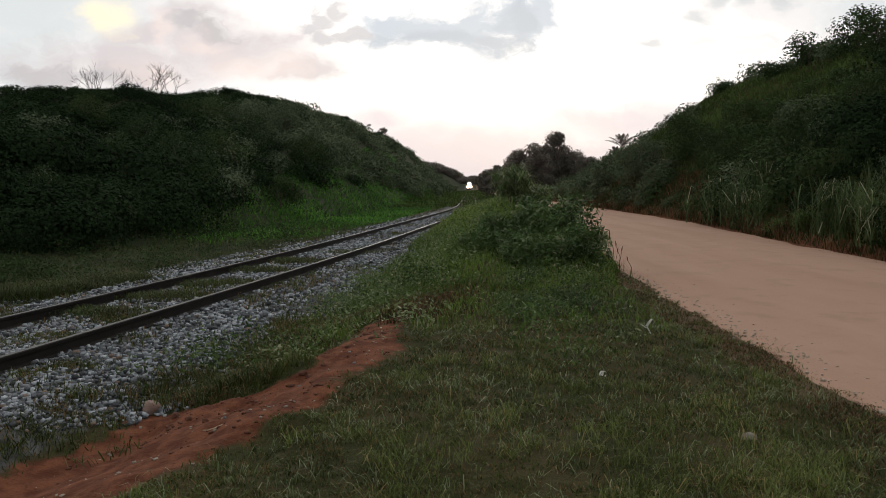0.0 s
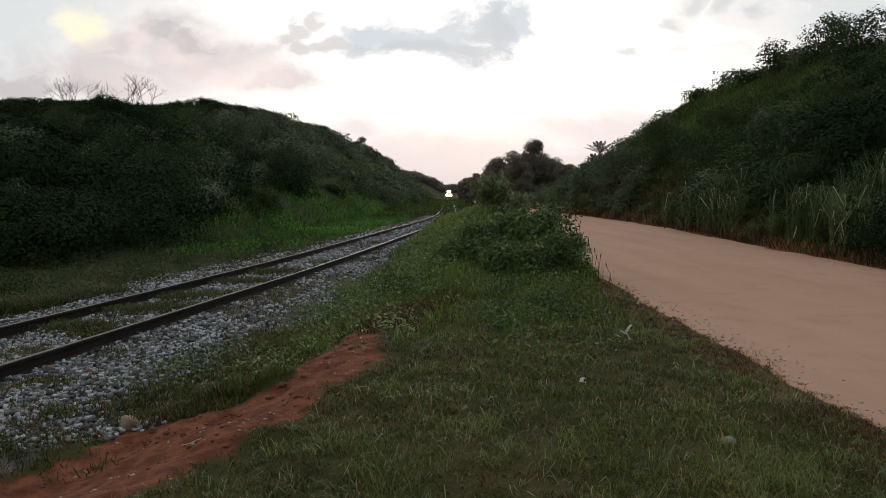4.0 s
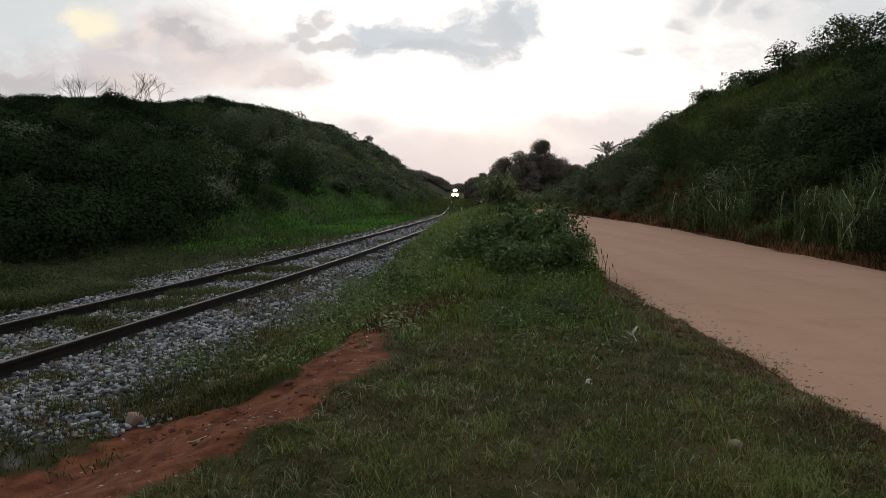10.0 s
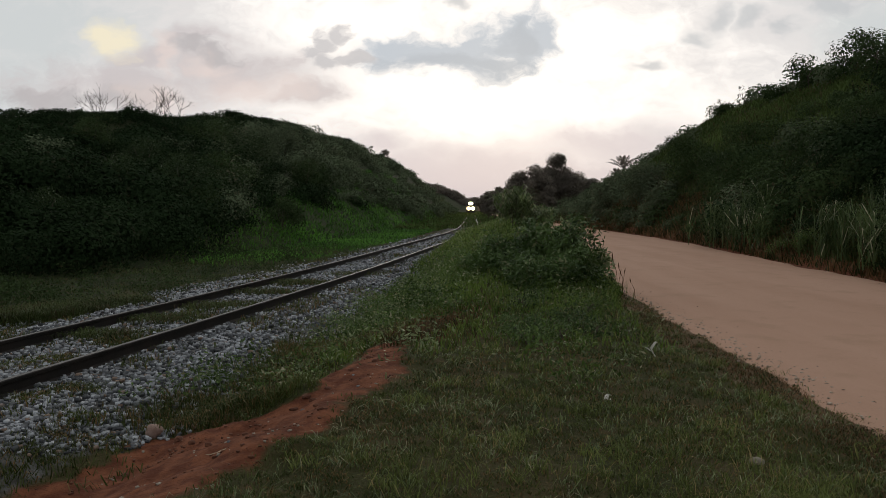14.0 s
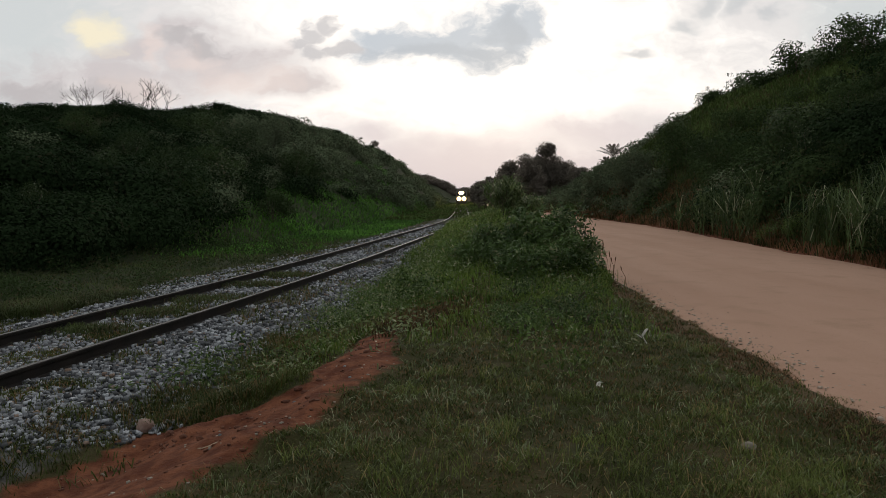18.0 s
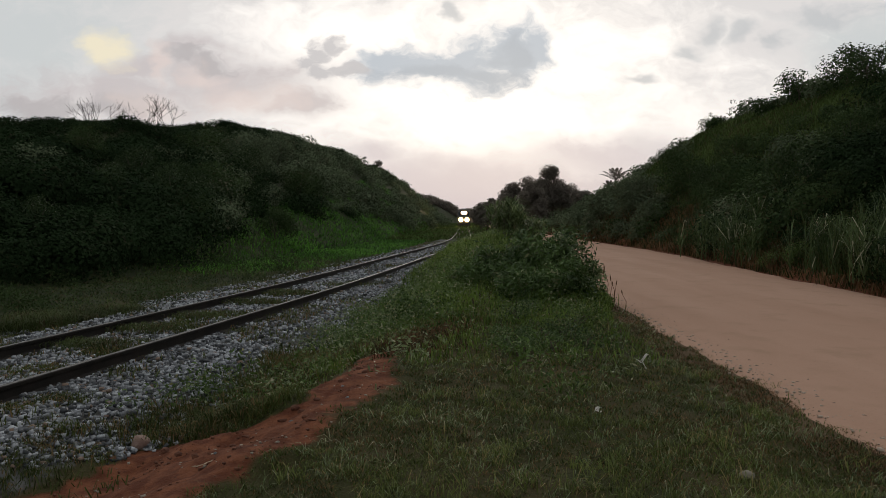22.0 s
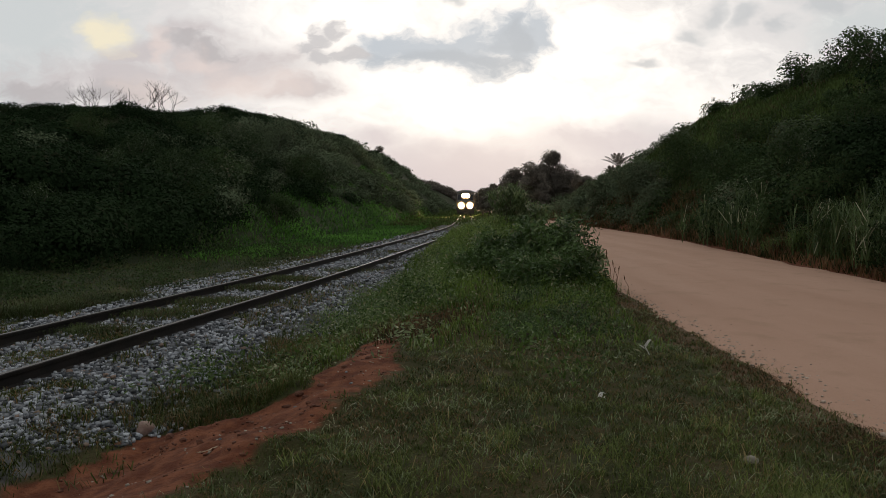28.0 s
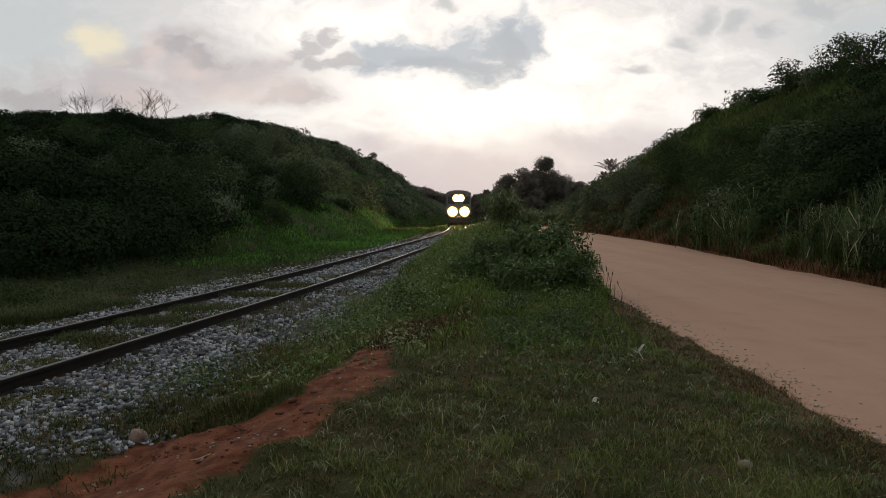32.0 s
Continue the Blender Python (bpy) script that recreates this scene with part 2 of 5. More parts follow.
def stone_material():
    m, t = material("ballast_granite")
    isle = node(t, "ShaderNodeNewGeometry").outputs["Random Per Island"]
    one = node(t, "ShaderNodeObjectInfo").outputs["Random"]
    r = fmath(t, "FRACT", fmath(t, "ADD", isle, one))
    col = blend(t, fmath(t, "POWER", r, 1.6), (0.042, 0.047, 0.053), (0.56, 0.59, 0.63))
    n = grain(t, place(t), 60.0, 4)
    col = blend(t, fmath(t, "MULTIPLY", ranged(t, n, 0.5, 0.7), 0.4), col, (0.13, 0.12, 0.11))
    col = blend(t, ranged(t, r, 0.96, 0.97), col, (0.24, 0.17, 0.13))
    b = node(t, "ShaderNodeBsdfPrincipled", {"Base Color": col, "Roughness": 0.85, "Normal": bumped(t, n, 0.4, 0.004)})
    finish(t, b.outputs[0])
    return m


GROUND, ROAD, STONE = ground_material(), road_material(), stone_material()
LAWN = leaf_material("lawn_grass", (0.031, 0.047, 0.011), (0.086, 0.109, 0.028), (0.20, 0.130, 0.058), 0.27, 0.65, 0.25, 0.8)
TUFT = leaf_material("tuft_grass", (0.060, 0.088, 0.017), (0.165, 0.200, 0.055), (0.36, 0.28, 0.13), 0.16, 0.55, 0.3, 0.6)
VERGE = leaf_material("verge_grass", (0.046, 0.092, 0.013), (0.149, 0.218, 0.042), (0.242, 0.231, 0.099), 0.09, 0.6, 0.3, 0.5)
SIDE = leaf_material("side_grass", (0.029, 0.044, 0.012), (0.081, 0.109, 0.034), (0.104, 0.078, 0.039), 0.22, 0.65, 0.25, 0.5)
LUSH = leaf_material("lush_grass", (0.052, 0.155, 0.021), (0.132, 0.316, 0.048), (0.052, 0.106, 0.030), 0.40, 0.65, 0.3, 0.09, 0.05)
DRY = leaf_material("dry_grass", (0.075, 0.038, 0.016), (0.22, 0.128, 0.064), (0.034, 0.046, 0.014), 0.45, 0.7, 0.25, 0.35)
CANE = leaf_material("cane_leaf", (0.030, 0.062, 0.020), (0.115, 0.167, 0.064), (0.483, 0.460, 0.322), 0.10, 0.5, 0.3, 0.4, 0.2)
# Slope scrub in graded tones: near shade and far haze put into the colour.
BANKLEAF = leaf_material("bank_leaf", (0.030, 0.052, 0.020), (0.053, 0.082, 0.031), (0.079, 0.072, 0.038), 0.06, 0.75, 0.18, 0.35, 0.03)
# A few pale leaves put the glint of shiny foliage into the colour.
GLINTED = leaf_material("glinted_leaf", (0.019, 0.036, 0.014), (0.043, 0.067, 0.026), (0.240, 0.276, 0.192), 0.035, 0.6, 0.18, 0.9, 0.06)
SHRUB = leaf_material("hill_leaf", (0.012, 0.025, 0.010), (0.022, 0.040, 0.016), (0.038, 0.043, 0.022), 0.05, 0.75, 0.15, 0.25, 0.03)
# Far scrub leaves: haze is mixed into the colour as a paler grey green.
HAZED = leaf_material("hazed_leaf", (0.078, 0.101, 0.059), (0.113, 0.144, 0.083), (0.147, 0.139, 0.090), 0.08, 0.75, 0.2, 0.2, 0.03)
SLOPE = leaf_material("slope_grass", (0.048, 0.080, 0.022), (0.094, 0.135, 0.041), (0.119, 0.105, 0.050), 0.15, 0.75, 0.25, 0.12, 0.04)
# Pale leaves, also strewn where leaf glints are put into the colour.
PALELEAF = leaf_material("pale_leaf", (0.060, 0.100, 0.034), (0.22, 0.27, 0.13), (0.40, 0.39, 0.25), 0.14, 0.4, 0.3, 0.8, 0.3)
BUSHLEAF = leaf_material("bush_leaf", (0.018, 0.044, 0.011), (0.085, 0.140, 0.040), (0.24, 0.25, 0.13), 0.06, 0.42, 0.25, 0.8, 0.28)
WEED = leaf_material("weed_leaf", (0.028, 0.064, 0.012), (0.105, 0.168, 0.040), (0.26, 0.25, 0.12), 0.10, 0.45, 0.28, 0.7, 0.25)
# Far trees, palms and woods: brown distance haze is put into the leaf colour.
HAZED_TREELEAF = leaf_material("hazed_tree_leaf", (0.120, 0.106, 0.088), (0.165, 0.144, 0.118), None, 0, 0.65, 0.2, 0.1, 0.08)
DROOP = leaf_material("droop_leaf", (0.050, 0.085, 0.026), (0.165, 0.215, 0.085), (0.34, 0.33, 0.20), 0.10, 0.45, 0.3, 0.8, 0.25)
BARK = solid("bark", (0.085, 0.065, 0.048), (0.15, 0.125, 0.10), 3, 0.9, 0, 0.8, 0.01)
DEADWOOD = solid("dead_wood", (0.05, 0.038, 0.030), (0.09, 0.068, 0.054), 3, 0.85)
RUST = solid("rail_rust", (0.010, 0.008, 0.007), (0.022, 0.015, 0.012), 3, 0.75, 0.3, 0.4)
RAILTOP = solid("rail_polish", (0.060, 0.056, 0.053), (0.11, 0.10, 0.095), 2, 0.42, 1.0, 0.1)
WOOD = solid("sleeper_wood", (0.055, 0.042, 0.032), (0.10, 0.082, 0.066), 5, 0.9, 0, 0.8, 0.008)


# ---- mesh helpers ----
rng = np.random.default_rng(7)


def cast(name, verts, pattern, mat, smooth=False):
    """One mesh of many equal pieces: verts is (pieces, n, 3), pattern the faces of one piece."""
    pieces, n = verts.shape[:2]
    me = bpy.data.meshes.new(name)
    me.vertices.add(pieces * n)
    me.vertices.foreach_set("co", verts.reshape(-1).astype(np.float32))
    loop = np.concatenate([np.array(f) for f in pattern])
    sizes = np.array([len(f) for f in pattern])
    loops = (loop[None, :] + (np.arange(pieces) * n)[:, None]).reshape(-1)
    total = np.tile(sizes, pieces)
    me.loops.add(len(loops))
    me.loops.foreach_set("vertex_index", loops.astype(np.int32))
    me.polygons.add(len(total))
    me.polygons.foreach_set("loop_start", (np.cumsum(total) - total).astype(np.int32))
    me.polygons.foreach_set("loop_total", total.astype(np.int32))
    if smooth:
        me.polygons.foreach_set("use_smooth", np.ones(len(total), dtype=bool))
    me.update(calc_edges=True)
    me.materials.append(mat)
    return me


def thing(name, label, category, m=None, group="", kind=""):
    ob = tagged(new(name), label, category, group, kind)
    if m is not None:
        ob.matrix_world = m
    return ob


def part(name, bm, mat, parent=None, label="", smooth=False):
    """Links a bmesh, or a ready mesh, as one object under a thing or a part."""
    if isinstance(bm, bmesh.types.BMesh):
        me = bpy.data.meshes.new(name)
        if smooth:
            for f in bm.faces:
                f.smooth = True
        bm.to_mesh(me)
        bm.free()
        me.materials.append(mat)
    else:
        me = bm
    ob = tagged(new(name, me), label)
    ob.parent = parent
    return ob


def box(bm, x0, x1, y0, y1, z0, z1, bevel=0.0):
    made = bmesh.ops.create_cube(bm, size=1.0)["verts"]
    for v in made:
        v.co = Vector((x0 + (v.co.x + 0.5) * (x1 - x0), y0 + (v.co.y + 0.5) * (y1 - y0), z0 + (v.co.z + 0.5) * (z1 - z0)))
    if bevel:
        edges = list({e for v in made for e in v.link_edges})
        bmesh.ops.bevel(bm, geom=edges, offset=bevel, segments=2, profile=0.6, affect="EDGES")
    return bm


def rod(bm, a, b, r0, r1=None, sides=8):
    a, b = Vector(a), Vector(b)
    m = Matrix.Translation((a + b) / 2) @ (b - a).to_track_quat("Z", "Y").to_matrix().to_4x4()
    bmesh.ops.create_cone(bm, cap_ends=True, segments=sides, radius1=r0, radius2=r0 if r1 is None else r1, depth=(b - a).length, matrix=m)
    return bm


def tube(bm, pts, radii, sides=7):
    """A bent limb through points, tapering."""
    rings = []
    pts = [Vector(p) for p in pts]
    for i, p in enumerate(pts):
        d = (pts[min(i + 1, len(pts) - 1)] - pts[max(i - 1, 0)]).normalized()
        q = d.to_track_quat("Z", "Y")
        rings.append([bm.verts.new(p + q @ Vector((math.cos(2 * math.pi * k / sides) * radii[i], math.sin(2 * math.pi * k / sides) * radii[i], 0))) for k in range(sides)])
    for a, b in zip(rings, rings[1:]):
        for k in range(sides):
            bm.faces.new((a[k], a[(k + 1) % sides], b[(k + 1) % sides], b[k]))
    bm.faces.new(rings[-1])
    return bm


# ---- the plan ----
def lattice(i, j, seed):
    v = np.sin(i * 127.1 + j * 311.7 + seed * 74.7) * 43758.5453
    return v - np.floor(v)


def hills(x, y, size, seed=0, octaves=4):
    """Smooth noise from -0.5 to 0.5 over the plan."""
    x, y = np.asarray(x, float) / size, np.asarray(y, float) / size
    out, amp, norm = 0.0, 1.0, 0.0
    for o in range(octaves):
        i, j = np.floor(x), np.floor(y)
        f, g = x - i, y - j
        f, g = f * f * (3 - 2 * f), g * g * (3 - 2 * g)
        a = lattice(i, j, seed + o) * (1 - f) + lattice(i + 1, j, seed + o) * f
        b = lattice(i, j + 1, seed + o) * (1 - f) + lattice(i + 1, j + 1, seed + o) * f
        out, norm, amp, x, y = out + amp * (a * (1 - g) + b * g), norm + amp, amp * 0.5, x * 2.03, y * 2.03
    return out / norm - 0.5


def smooth(v, a, b):
    s = np.clip((v - a) / (b - a), 0, 1)
    return s * s * (3 - 2 * s)


def along(keys):
    """A plan line: a smoothed curve through (y, value) keys."""
    ys, vs = np.array([k[0] for k in keys], float), np.array([k[1] for k in keys], float)
    yy = np.arange(-120.0, 700.0, 1.0)
    w = np.exp(-0.5 * (np.arange(-12, 13) / 4.0) ** 2)
    vv = np.interp(yy, ys, vs)
    slope0, slope1 = (vs[1] - vs[0]) / (ys[1] - ys[0]), (vs[-1] - vs[-2]) / (ys[-1] - ys[-2])
    vv = np.where(yy < ys[0], vs[0] + slope0 * (yy - ys[0]), np.where(yy > ys[-1], vs[-1] + slope1 * (yy - ys[-1]), vv))
    pad = np.concatenate([vv[0] + slope0 * np.arange(-12, 0), vv, vv[-1] + slope1 * np.arange(1, 13)])
    vv = np.convolve(pad, w / w.sum(), mode="valid")
    return lambda y: np.interp(y, yy, vv)


GAUGE = 1.6
left_rail = along([(-60, -17.6), (-20, -10.7), (0, -7.1), (9.25, -5.5), (18.7, -4.06), (34.9, -2.25), (46, -0.95), (54, -0.2), (62, 0.25), (71, 0.55), (90, 1.05), (125, 1.85), (236, 4.1), (340, 6.3), (420, 8.0)])


def track_x(y):
    return left_rail(y) + GAUGE / 2 * 1.01


road_left = along([(-60, 3.2), (0, 3.40), (6, 3.36), (10, 3.30), (15, 3.3), (25, 3.8), (37, 4.7), (47, 5.1), (61, 5.4), (80, 6.0), (110, 6.6), (150, 7.4), (260, 9.6), (420, 13)])
road_right = along([(-60, 9.8), (0, 9.5), (10, 9.6), (15.6, 9.7), (25.5, 10.4), (37, 11.6), (47, 11.8), (61, 11.4), (80, 11.5), (110, 12.2), (150, 13), (260, 15), (420, 18)])
left_crest = along([(-60, 4.0), (20, 4.2), (40, 5.9), (46, 6.9), (57, 8.3), (75, 10.6), (90, 11.6), (113, 12.0), (145, 11.6), (179, 11.0), (234, 8.0), (300, 6.2), (420, 5.0)])
left_depth = along([(-60, 19), (40, 17.5), (90, 16.5), (145, 14), (200, 12), (420, 12)])
right_crest = along([(-60, 7.3), (30, 7.9), (37, 8.4), (44, 9.5), (53, 10.0), (64, 9.6), (76, 7.8), (91, 6.3), (110, 4.4), (150, 3.6), (300, 5), (420, 5)])
left_foot = along([(-60, 9.0), (18, 8.3), (27, 7.4), (45, 7.4), (80, 6.6), (140, 5.6), (420, 5.0)])


def hill_parts(x, y):
    """How far up the slope a place is, 0 at the foot and 1 at the crest, on the track's side and on the road's side."""
    a = (track_x(y) - left_foot(y) - x) / left_depth(y)
    b = (x - road_right(y) - 0.7) / 11.5
    return a, b


def ground_z(x, y):
    x, y = np.asarray(x, float), np.asarray(y, float)
    u = x - track_x(y)
    xl, xr = road_left(y), road_right(y)
    a, b = hill_parts(x, y)
    bed = -0.17 - 0.22 * smooth(np.abs(u), 1.7, 2.9)
    near = smooth(y, 8.0, 19.0) * (1 - smooth(y, 55.0, 90.0))
    tight = smooth(y, 13.0, 27.0)
    toe, top = 2.55 - 1.20 * tight, 4.3 - 1.6 * tight
    ridge = track_x(y) + top + (xl - track_x(y) - top) * 0.40
    half = np.maximum((xl - track_x(y) - 2.0) / 2, 0.9)
    bank = smooth(u, toe, top)
    mound = 0.40 + near * (0.55 + 0.28 * tight) * np.exp(-np.abs((x - ridge) / half) ** 2.4)
    rough = hills(x, y, 1.1, 3, 3) * 0.10 + hills(x, y, 4.0, 5, 2) * 0.12
    z = bed + bank * (mound + rough * smooth(u, 3.2, 4.6))
    crumb = np.exp(-((x + 1.7) / 1.1) ** 2 - ((y - 6.0) / 2.4) ** 2)
    z = z + crumb * (hills(x, y, 0.35, 15, 5) * 0.24 + hills(x * 0.6 + y, y - x, 0.8, 17, 2) * 0.10)
    z = z + (-0.10 - z) * smooth(x, xl - 1.0, xl + 0.25)
    z = z + smooth(x, xr + 0.0, xr + 0.7) * 0.12
    z = z + np.where(u < -2.9, hills(x, y, 2.5, 9, 3) * 0.14, 0.0)
    lumps = hills(x, y, 9.0, 11, 4)
    s = np.clip(a, 0, 1)
    z = z + np.where(a > 0, left_crest(y) * (1 - (1 - s) ** 1.55) * (1 + 0.10 * lumps * s) + lumps * 2.2 * s - 0.05 * np.clip(a - 1, 0, 3) * left_crest(y), 0)
    s = np.clip(b, 0, 1)
    z = z + np.where(b > 0, right_crest(y) * (1 - (1 - s) ** 1.45) + lumps * 1.9 * s - 0.05 * np.clip(b - 1, 0, 3) * right_crest(y), 0)
    z = z + smooth(y, 362.0, 402.0) * np.clip(4.0 - 0.10 * x, 0.0, 8.0)
    return z


def clay_share(x, y):
    """The worn clay bank between the grass and the ballast, and the bare strip at the foot of the road bank."""
    ky = [3.5, 4.24, 4.73, 5.19, 5.7, 6.1, 6.3, 6.65, 7.5, 8.2, 8.9]
    lo = np.interp(y, ky, [-3.3, -3.15, -2.95, -2.86, -2.74, -2.6, -1.9, -1.38, -1.2, -1.15, -1.0])
    hi = np.interp(y, ky, [-2.1, -1.68, -1.31, -1.15, -0.95, -0.78, -0.74, -0.66, -0.54, -0.6, -0.8])
    wave = 0.75 * hills(x, y, 0.6, 21, 5)
    path = smooth(np.minimum(x - lo, hi - x) + wave, -0.26, 0.24) * (1 - smooth(y + wave, 8.8, 9.3)) * smooth(y, 2.5, 3.5)
    spots = 0.46 * np.exp(-((x + 0.35 - 0.22 * (y - 9.6)) / 0.4) ** 2 - ((y - 9.8) / 1.5) ** 2)
    shoulder = smooth(x, road_right(y) - 0.2, road_right(y) + 0.2) * (1 - smooth(x + 1.6 * hills(x, y, 3.0, 23, 3), road_right(y) + 0.4, road_right(y) + 1.5)) * 0.85
    return np.clip(path + spots + shoulder, 0, 1)


# ---- the ground, one sheet to the horizon ----
def spread(parts_):
    out = []
    for a, b, step in parts_:
        out.append(np.arange(a, b, step))
    return np.unique(np.round(np.concatenate(out), 3))


gx = spread([(-3000, -300, 300), (-300, -60, 20), (-60, -30, 2), (-30, -12, 0.7), (-12, -3.36, 0.16), (-3.36, -0.4, 0.06), (-0.4, 12, 0.16), (12, 40, 0.7), (40, 80, 2.5), (80, 300, 20), (300, 3001, 300)])
gy = spread([(-600, -60, 60), (-60, 0, 2), (0, 3, 0.5), (3, 3.8, 0.16), (3.8, 9.2, 0.07), (9.2, 16, 0.16), (16, 40, 0.4), (40, 100, 1.0), (100, 240, 4), (240, 600, 15), (600, 3601, 300)])
X, Y = np.meshgrid(gx, gy)
Z = ground_z(X, np.clip(Y, -100, 600))
far = smooth(np.hypot(X, Y), 450, 900)
Z = Z * (1 - far) + far * 3.0
nx, ny = len(gx), len(gy)
me = bpy.data.meshes.new("ground")
me.vertices.add(nx * ny)
me.vertices.foreach_set("co", np.stack([X, Y, Z], -1).reshape(-1).astype(np.float32))
ii, jj = np.meshgrid(np.arange(nx - 1), np.arange(ny - 1))
c = (jj * nx + ii).reshape(-1)
quads = np.stack([c, c + 1, c + nx + 1, c + nx], -1).reshape(-1)
me.loops.add(len(quads))
me.loops.foreach_set("vertex_index", quads.astype(np.int32))
me.polygons.add(len(c))
me.polygons.foreach_set("loop_start", (np.arange(len(c)) * 4).astype(np.int32))
me.polygons.foreach_set("loop_total", np.full(len(c), 4, np.int32))
me.polygons.foreach_set("use_smooth", np.ones(len(c), bool))
me.update(calc_edges=True)
a_, b_ = hill_parts(X, Y)
U = X - track_x(Y)
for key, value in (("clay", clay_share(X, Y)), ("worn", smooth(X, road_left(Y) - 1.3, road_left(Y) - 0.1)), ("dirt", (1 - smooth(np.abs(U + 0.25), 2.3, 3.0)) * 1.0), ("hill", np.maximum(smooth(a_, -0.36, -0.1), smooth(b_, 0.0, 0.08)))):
    at = me.attributes.new(key, "FLOAT", "POINT")
    at.data.foreach_set("value", value.reshape(-1).astype(np.float32))
me.materials.append(GROUND)
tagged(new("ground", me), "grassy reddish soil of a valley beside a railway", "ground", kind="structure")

# ---- the road ----
ry = spread([(-60, 0, 2), (0, 60, 0.4), (60, 200, 2.0), (200, 421, 10)])
rv = np.linspace(0, 1, 41)
RV, RY = np.meshgrid(rv, ry)
ragged = hills(0 * RY, RY, 1.6, 31, 3) * 0.55 * (1 - RV) ** 6 + hills(0 * RY, RY, 1.8, 37, 3) * 0.6 * RV ** 6
RX = road_left(RY) - 0.15 + (road_right(RY) - road_left(RY) + 0.3) * RV + ragged
RZ = -0.055 + 0.03 * (1 - (2 * RV - 1) ** 2) + hills(RX, RY, 1.5, 33, 3) * 0.025 - 0.07 * np.clip((np.abs(2 * RV - 1) - 0.94) / 0.06, 0, 1)
rut = np.exp(-((RV - 0.30) / 0.05) ** 2) + np.exp(-((RV - 0.62) / 0.05) ** 2)
RZ = RZ - 0.012 * rut
me = bpy.data.meshes.new("road")
bmv = np.stack([RX, RY, RZ], -1).reshape(-1, 3)
n2 = len(rv)
ii, jj = np.meshgrid(np.arange(n2 - 1), np.arange(len(ry) - 1))
c = (jj * n2 + ii).reshape(-1)
me.from_pydata(bmv.tolist(), [], np.stack([c, c + 1, c + n2 + 1, c + n2], -1).tolist())
me.polygons.foreach_set("use_smooth", np.ones(len(me.polygons), bool))
at = me.attributes.new("edge", "FLOAT", "POINT")
at.data.foreach_set("value", (np.clip((np.abs(2 * RV - 1) - 0.80) / 0.2, 0, 1) * np.where(RV < 0.5, 0.5, 1.0)).reshape(-1).astype(np.float32))
me.materials.append(ROAD)
tagged(new("road", me), "wide unpaved road of pale beaten earth", "dirt road", kind="structure")

# ---- the track ----
track = thing("railway_track", "single railway track of rusty rails on pale ballast", "railway track", kind="structure")
ty = np.concatenate([np.arange(-40, 90, 1.0), np.arange(90, 425, 5.0)])
heading = np.arctan2(track_x(ty + 0.5) - track_x(ty - 0.5), 1.0)


def rail(offset):
    web = [(-0.07, -0.17), (0.07, -0.17), (0.07, -0.155), (0.012, -0.135), (0.010, -0.045), (0.035, -0.036), (0.036, -0.008), (0.028, 0.0), (-0.028, 0.0), (-0.036, -0.008), (-0.035, -0.036), (-0.010, -0.045), (-0.012, -0.135), (-0.07, -0.155)]
    bm = bmesh.new()
    rings = []
    for y, h in zip(ty, heading):
        cx = float(track_x(y)) + offset * math.cos(h)
        cy = y - offset * math.sin(h)
        rings.append([bm.verts.new((cx + w * math.cos(h), cy - w * math.sin(h), z)) for w, z in web])
    for a, b in zip(rings, rings[1:]):
        for k in range(len(web)):
            f = bm.faces.new((a[k], b[k], b[(k + 1) % len(web)], a[(k + 1) % len(web)]))
            f.material_index = 1 if k == 7 else 0
    bmesh.ops.recalc_face_normals(bm, faces=bm.faces)
    ob = part("rail", bm, RUST, track, "rusty steel rail with a worn bright head")
    ob.data.materials.append(RAILTOP)
    return ob


rail(-GAUGE / 2)
rail(GAUGE / 2)


# ---- plants ----
def unit(v):
    return v / np.maximum(np.linalg.norm(v, axis=-1, keepdims=True), 1e-9)


def leaf_quads(at, normal, length, width, fold=0.15):
    """Pointed leaves: (n, 4, 3), lying across their normals."""
    n = len(at)
    normal = unit(normal)
    side = unit(np.cross(normal, rng.normal(size=(n, 3))))
    run = np.cross(side, normal)
    L, W = np.asarray(length).reshape(-1, 1) * np.ones((n, 1)), np.asarray(width).reshape(-1, 1) * np.ones((n, 1))
    mid = at + run * L * 0.45
    return np.stack([at, mid + side * W / 2 + normal * W * fold, at + run * L, mid - side * W / 2 + normal * W * fold], 1)


def heap(clumps, radius, tall, seed, low=0.0):
    """Centres and sizes of the uneven clumps that make one shrub or crown."""
    g = np.random.default_rng(seed)
    ang, far_ = g.uniform(0, 2 * np.pi, clumps), np.sqrt(g.uniform(0, 1, clumps)) * radius * 0.75
    cz = low + (tall - low) * g.uniform(0.25, 0.95, clumps) * (1 - 0.45 * (far_ / radius) ** 2)
    return np.stack([np.cos(ang) * far_, np.sin(ang) * far_, cz], -1), radius * g.uniform(0.28, 0.5, clumps)


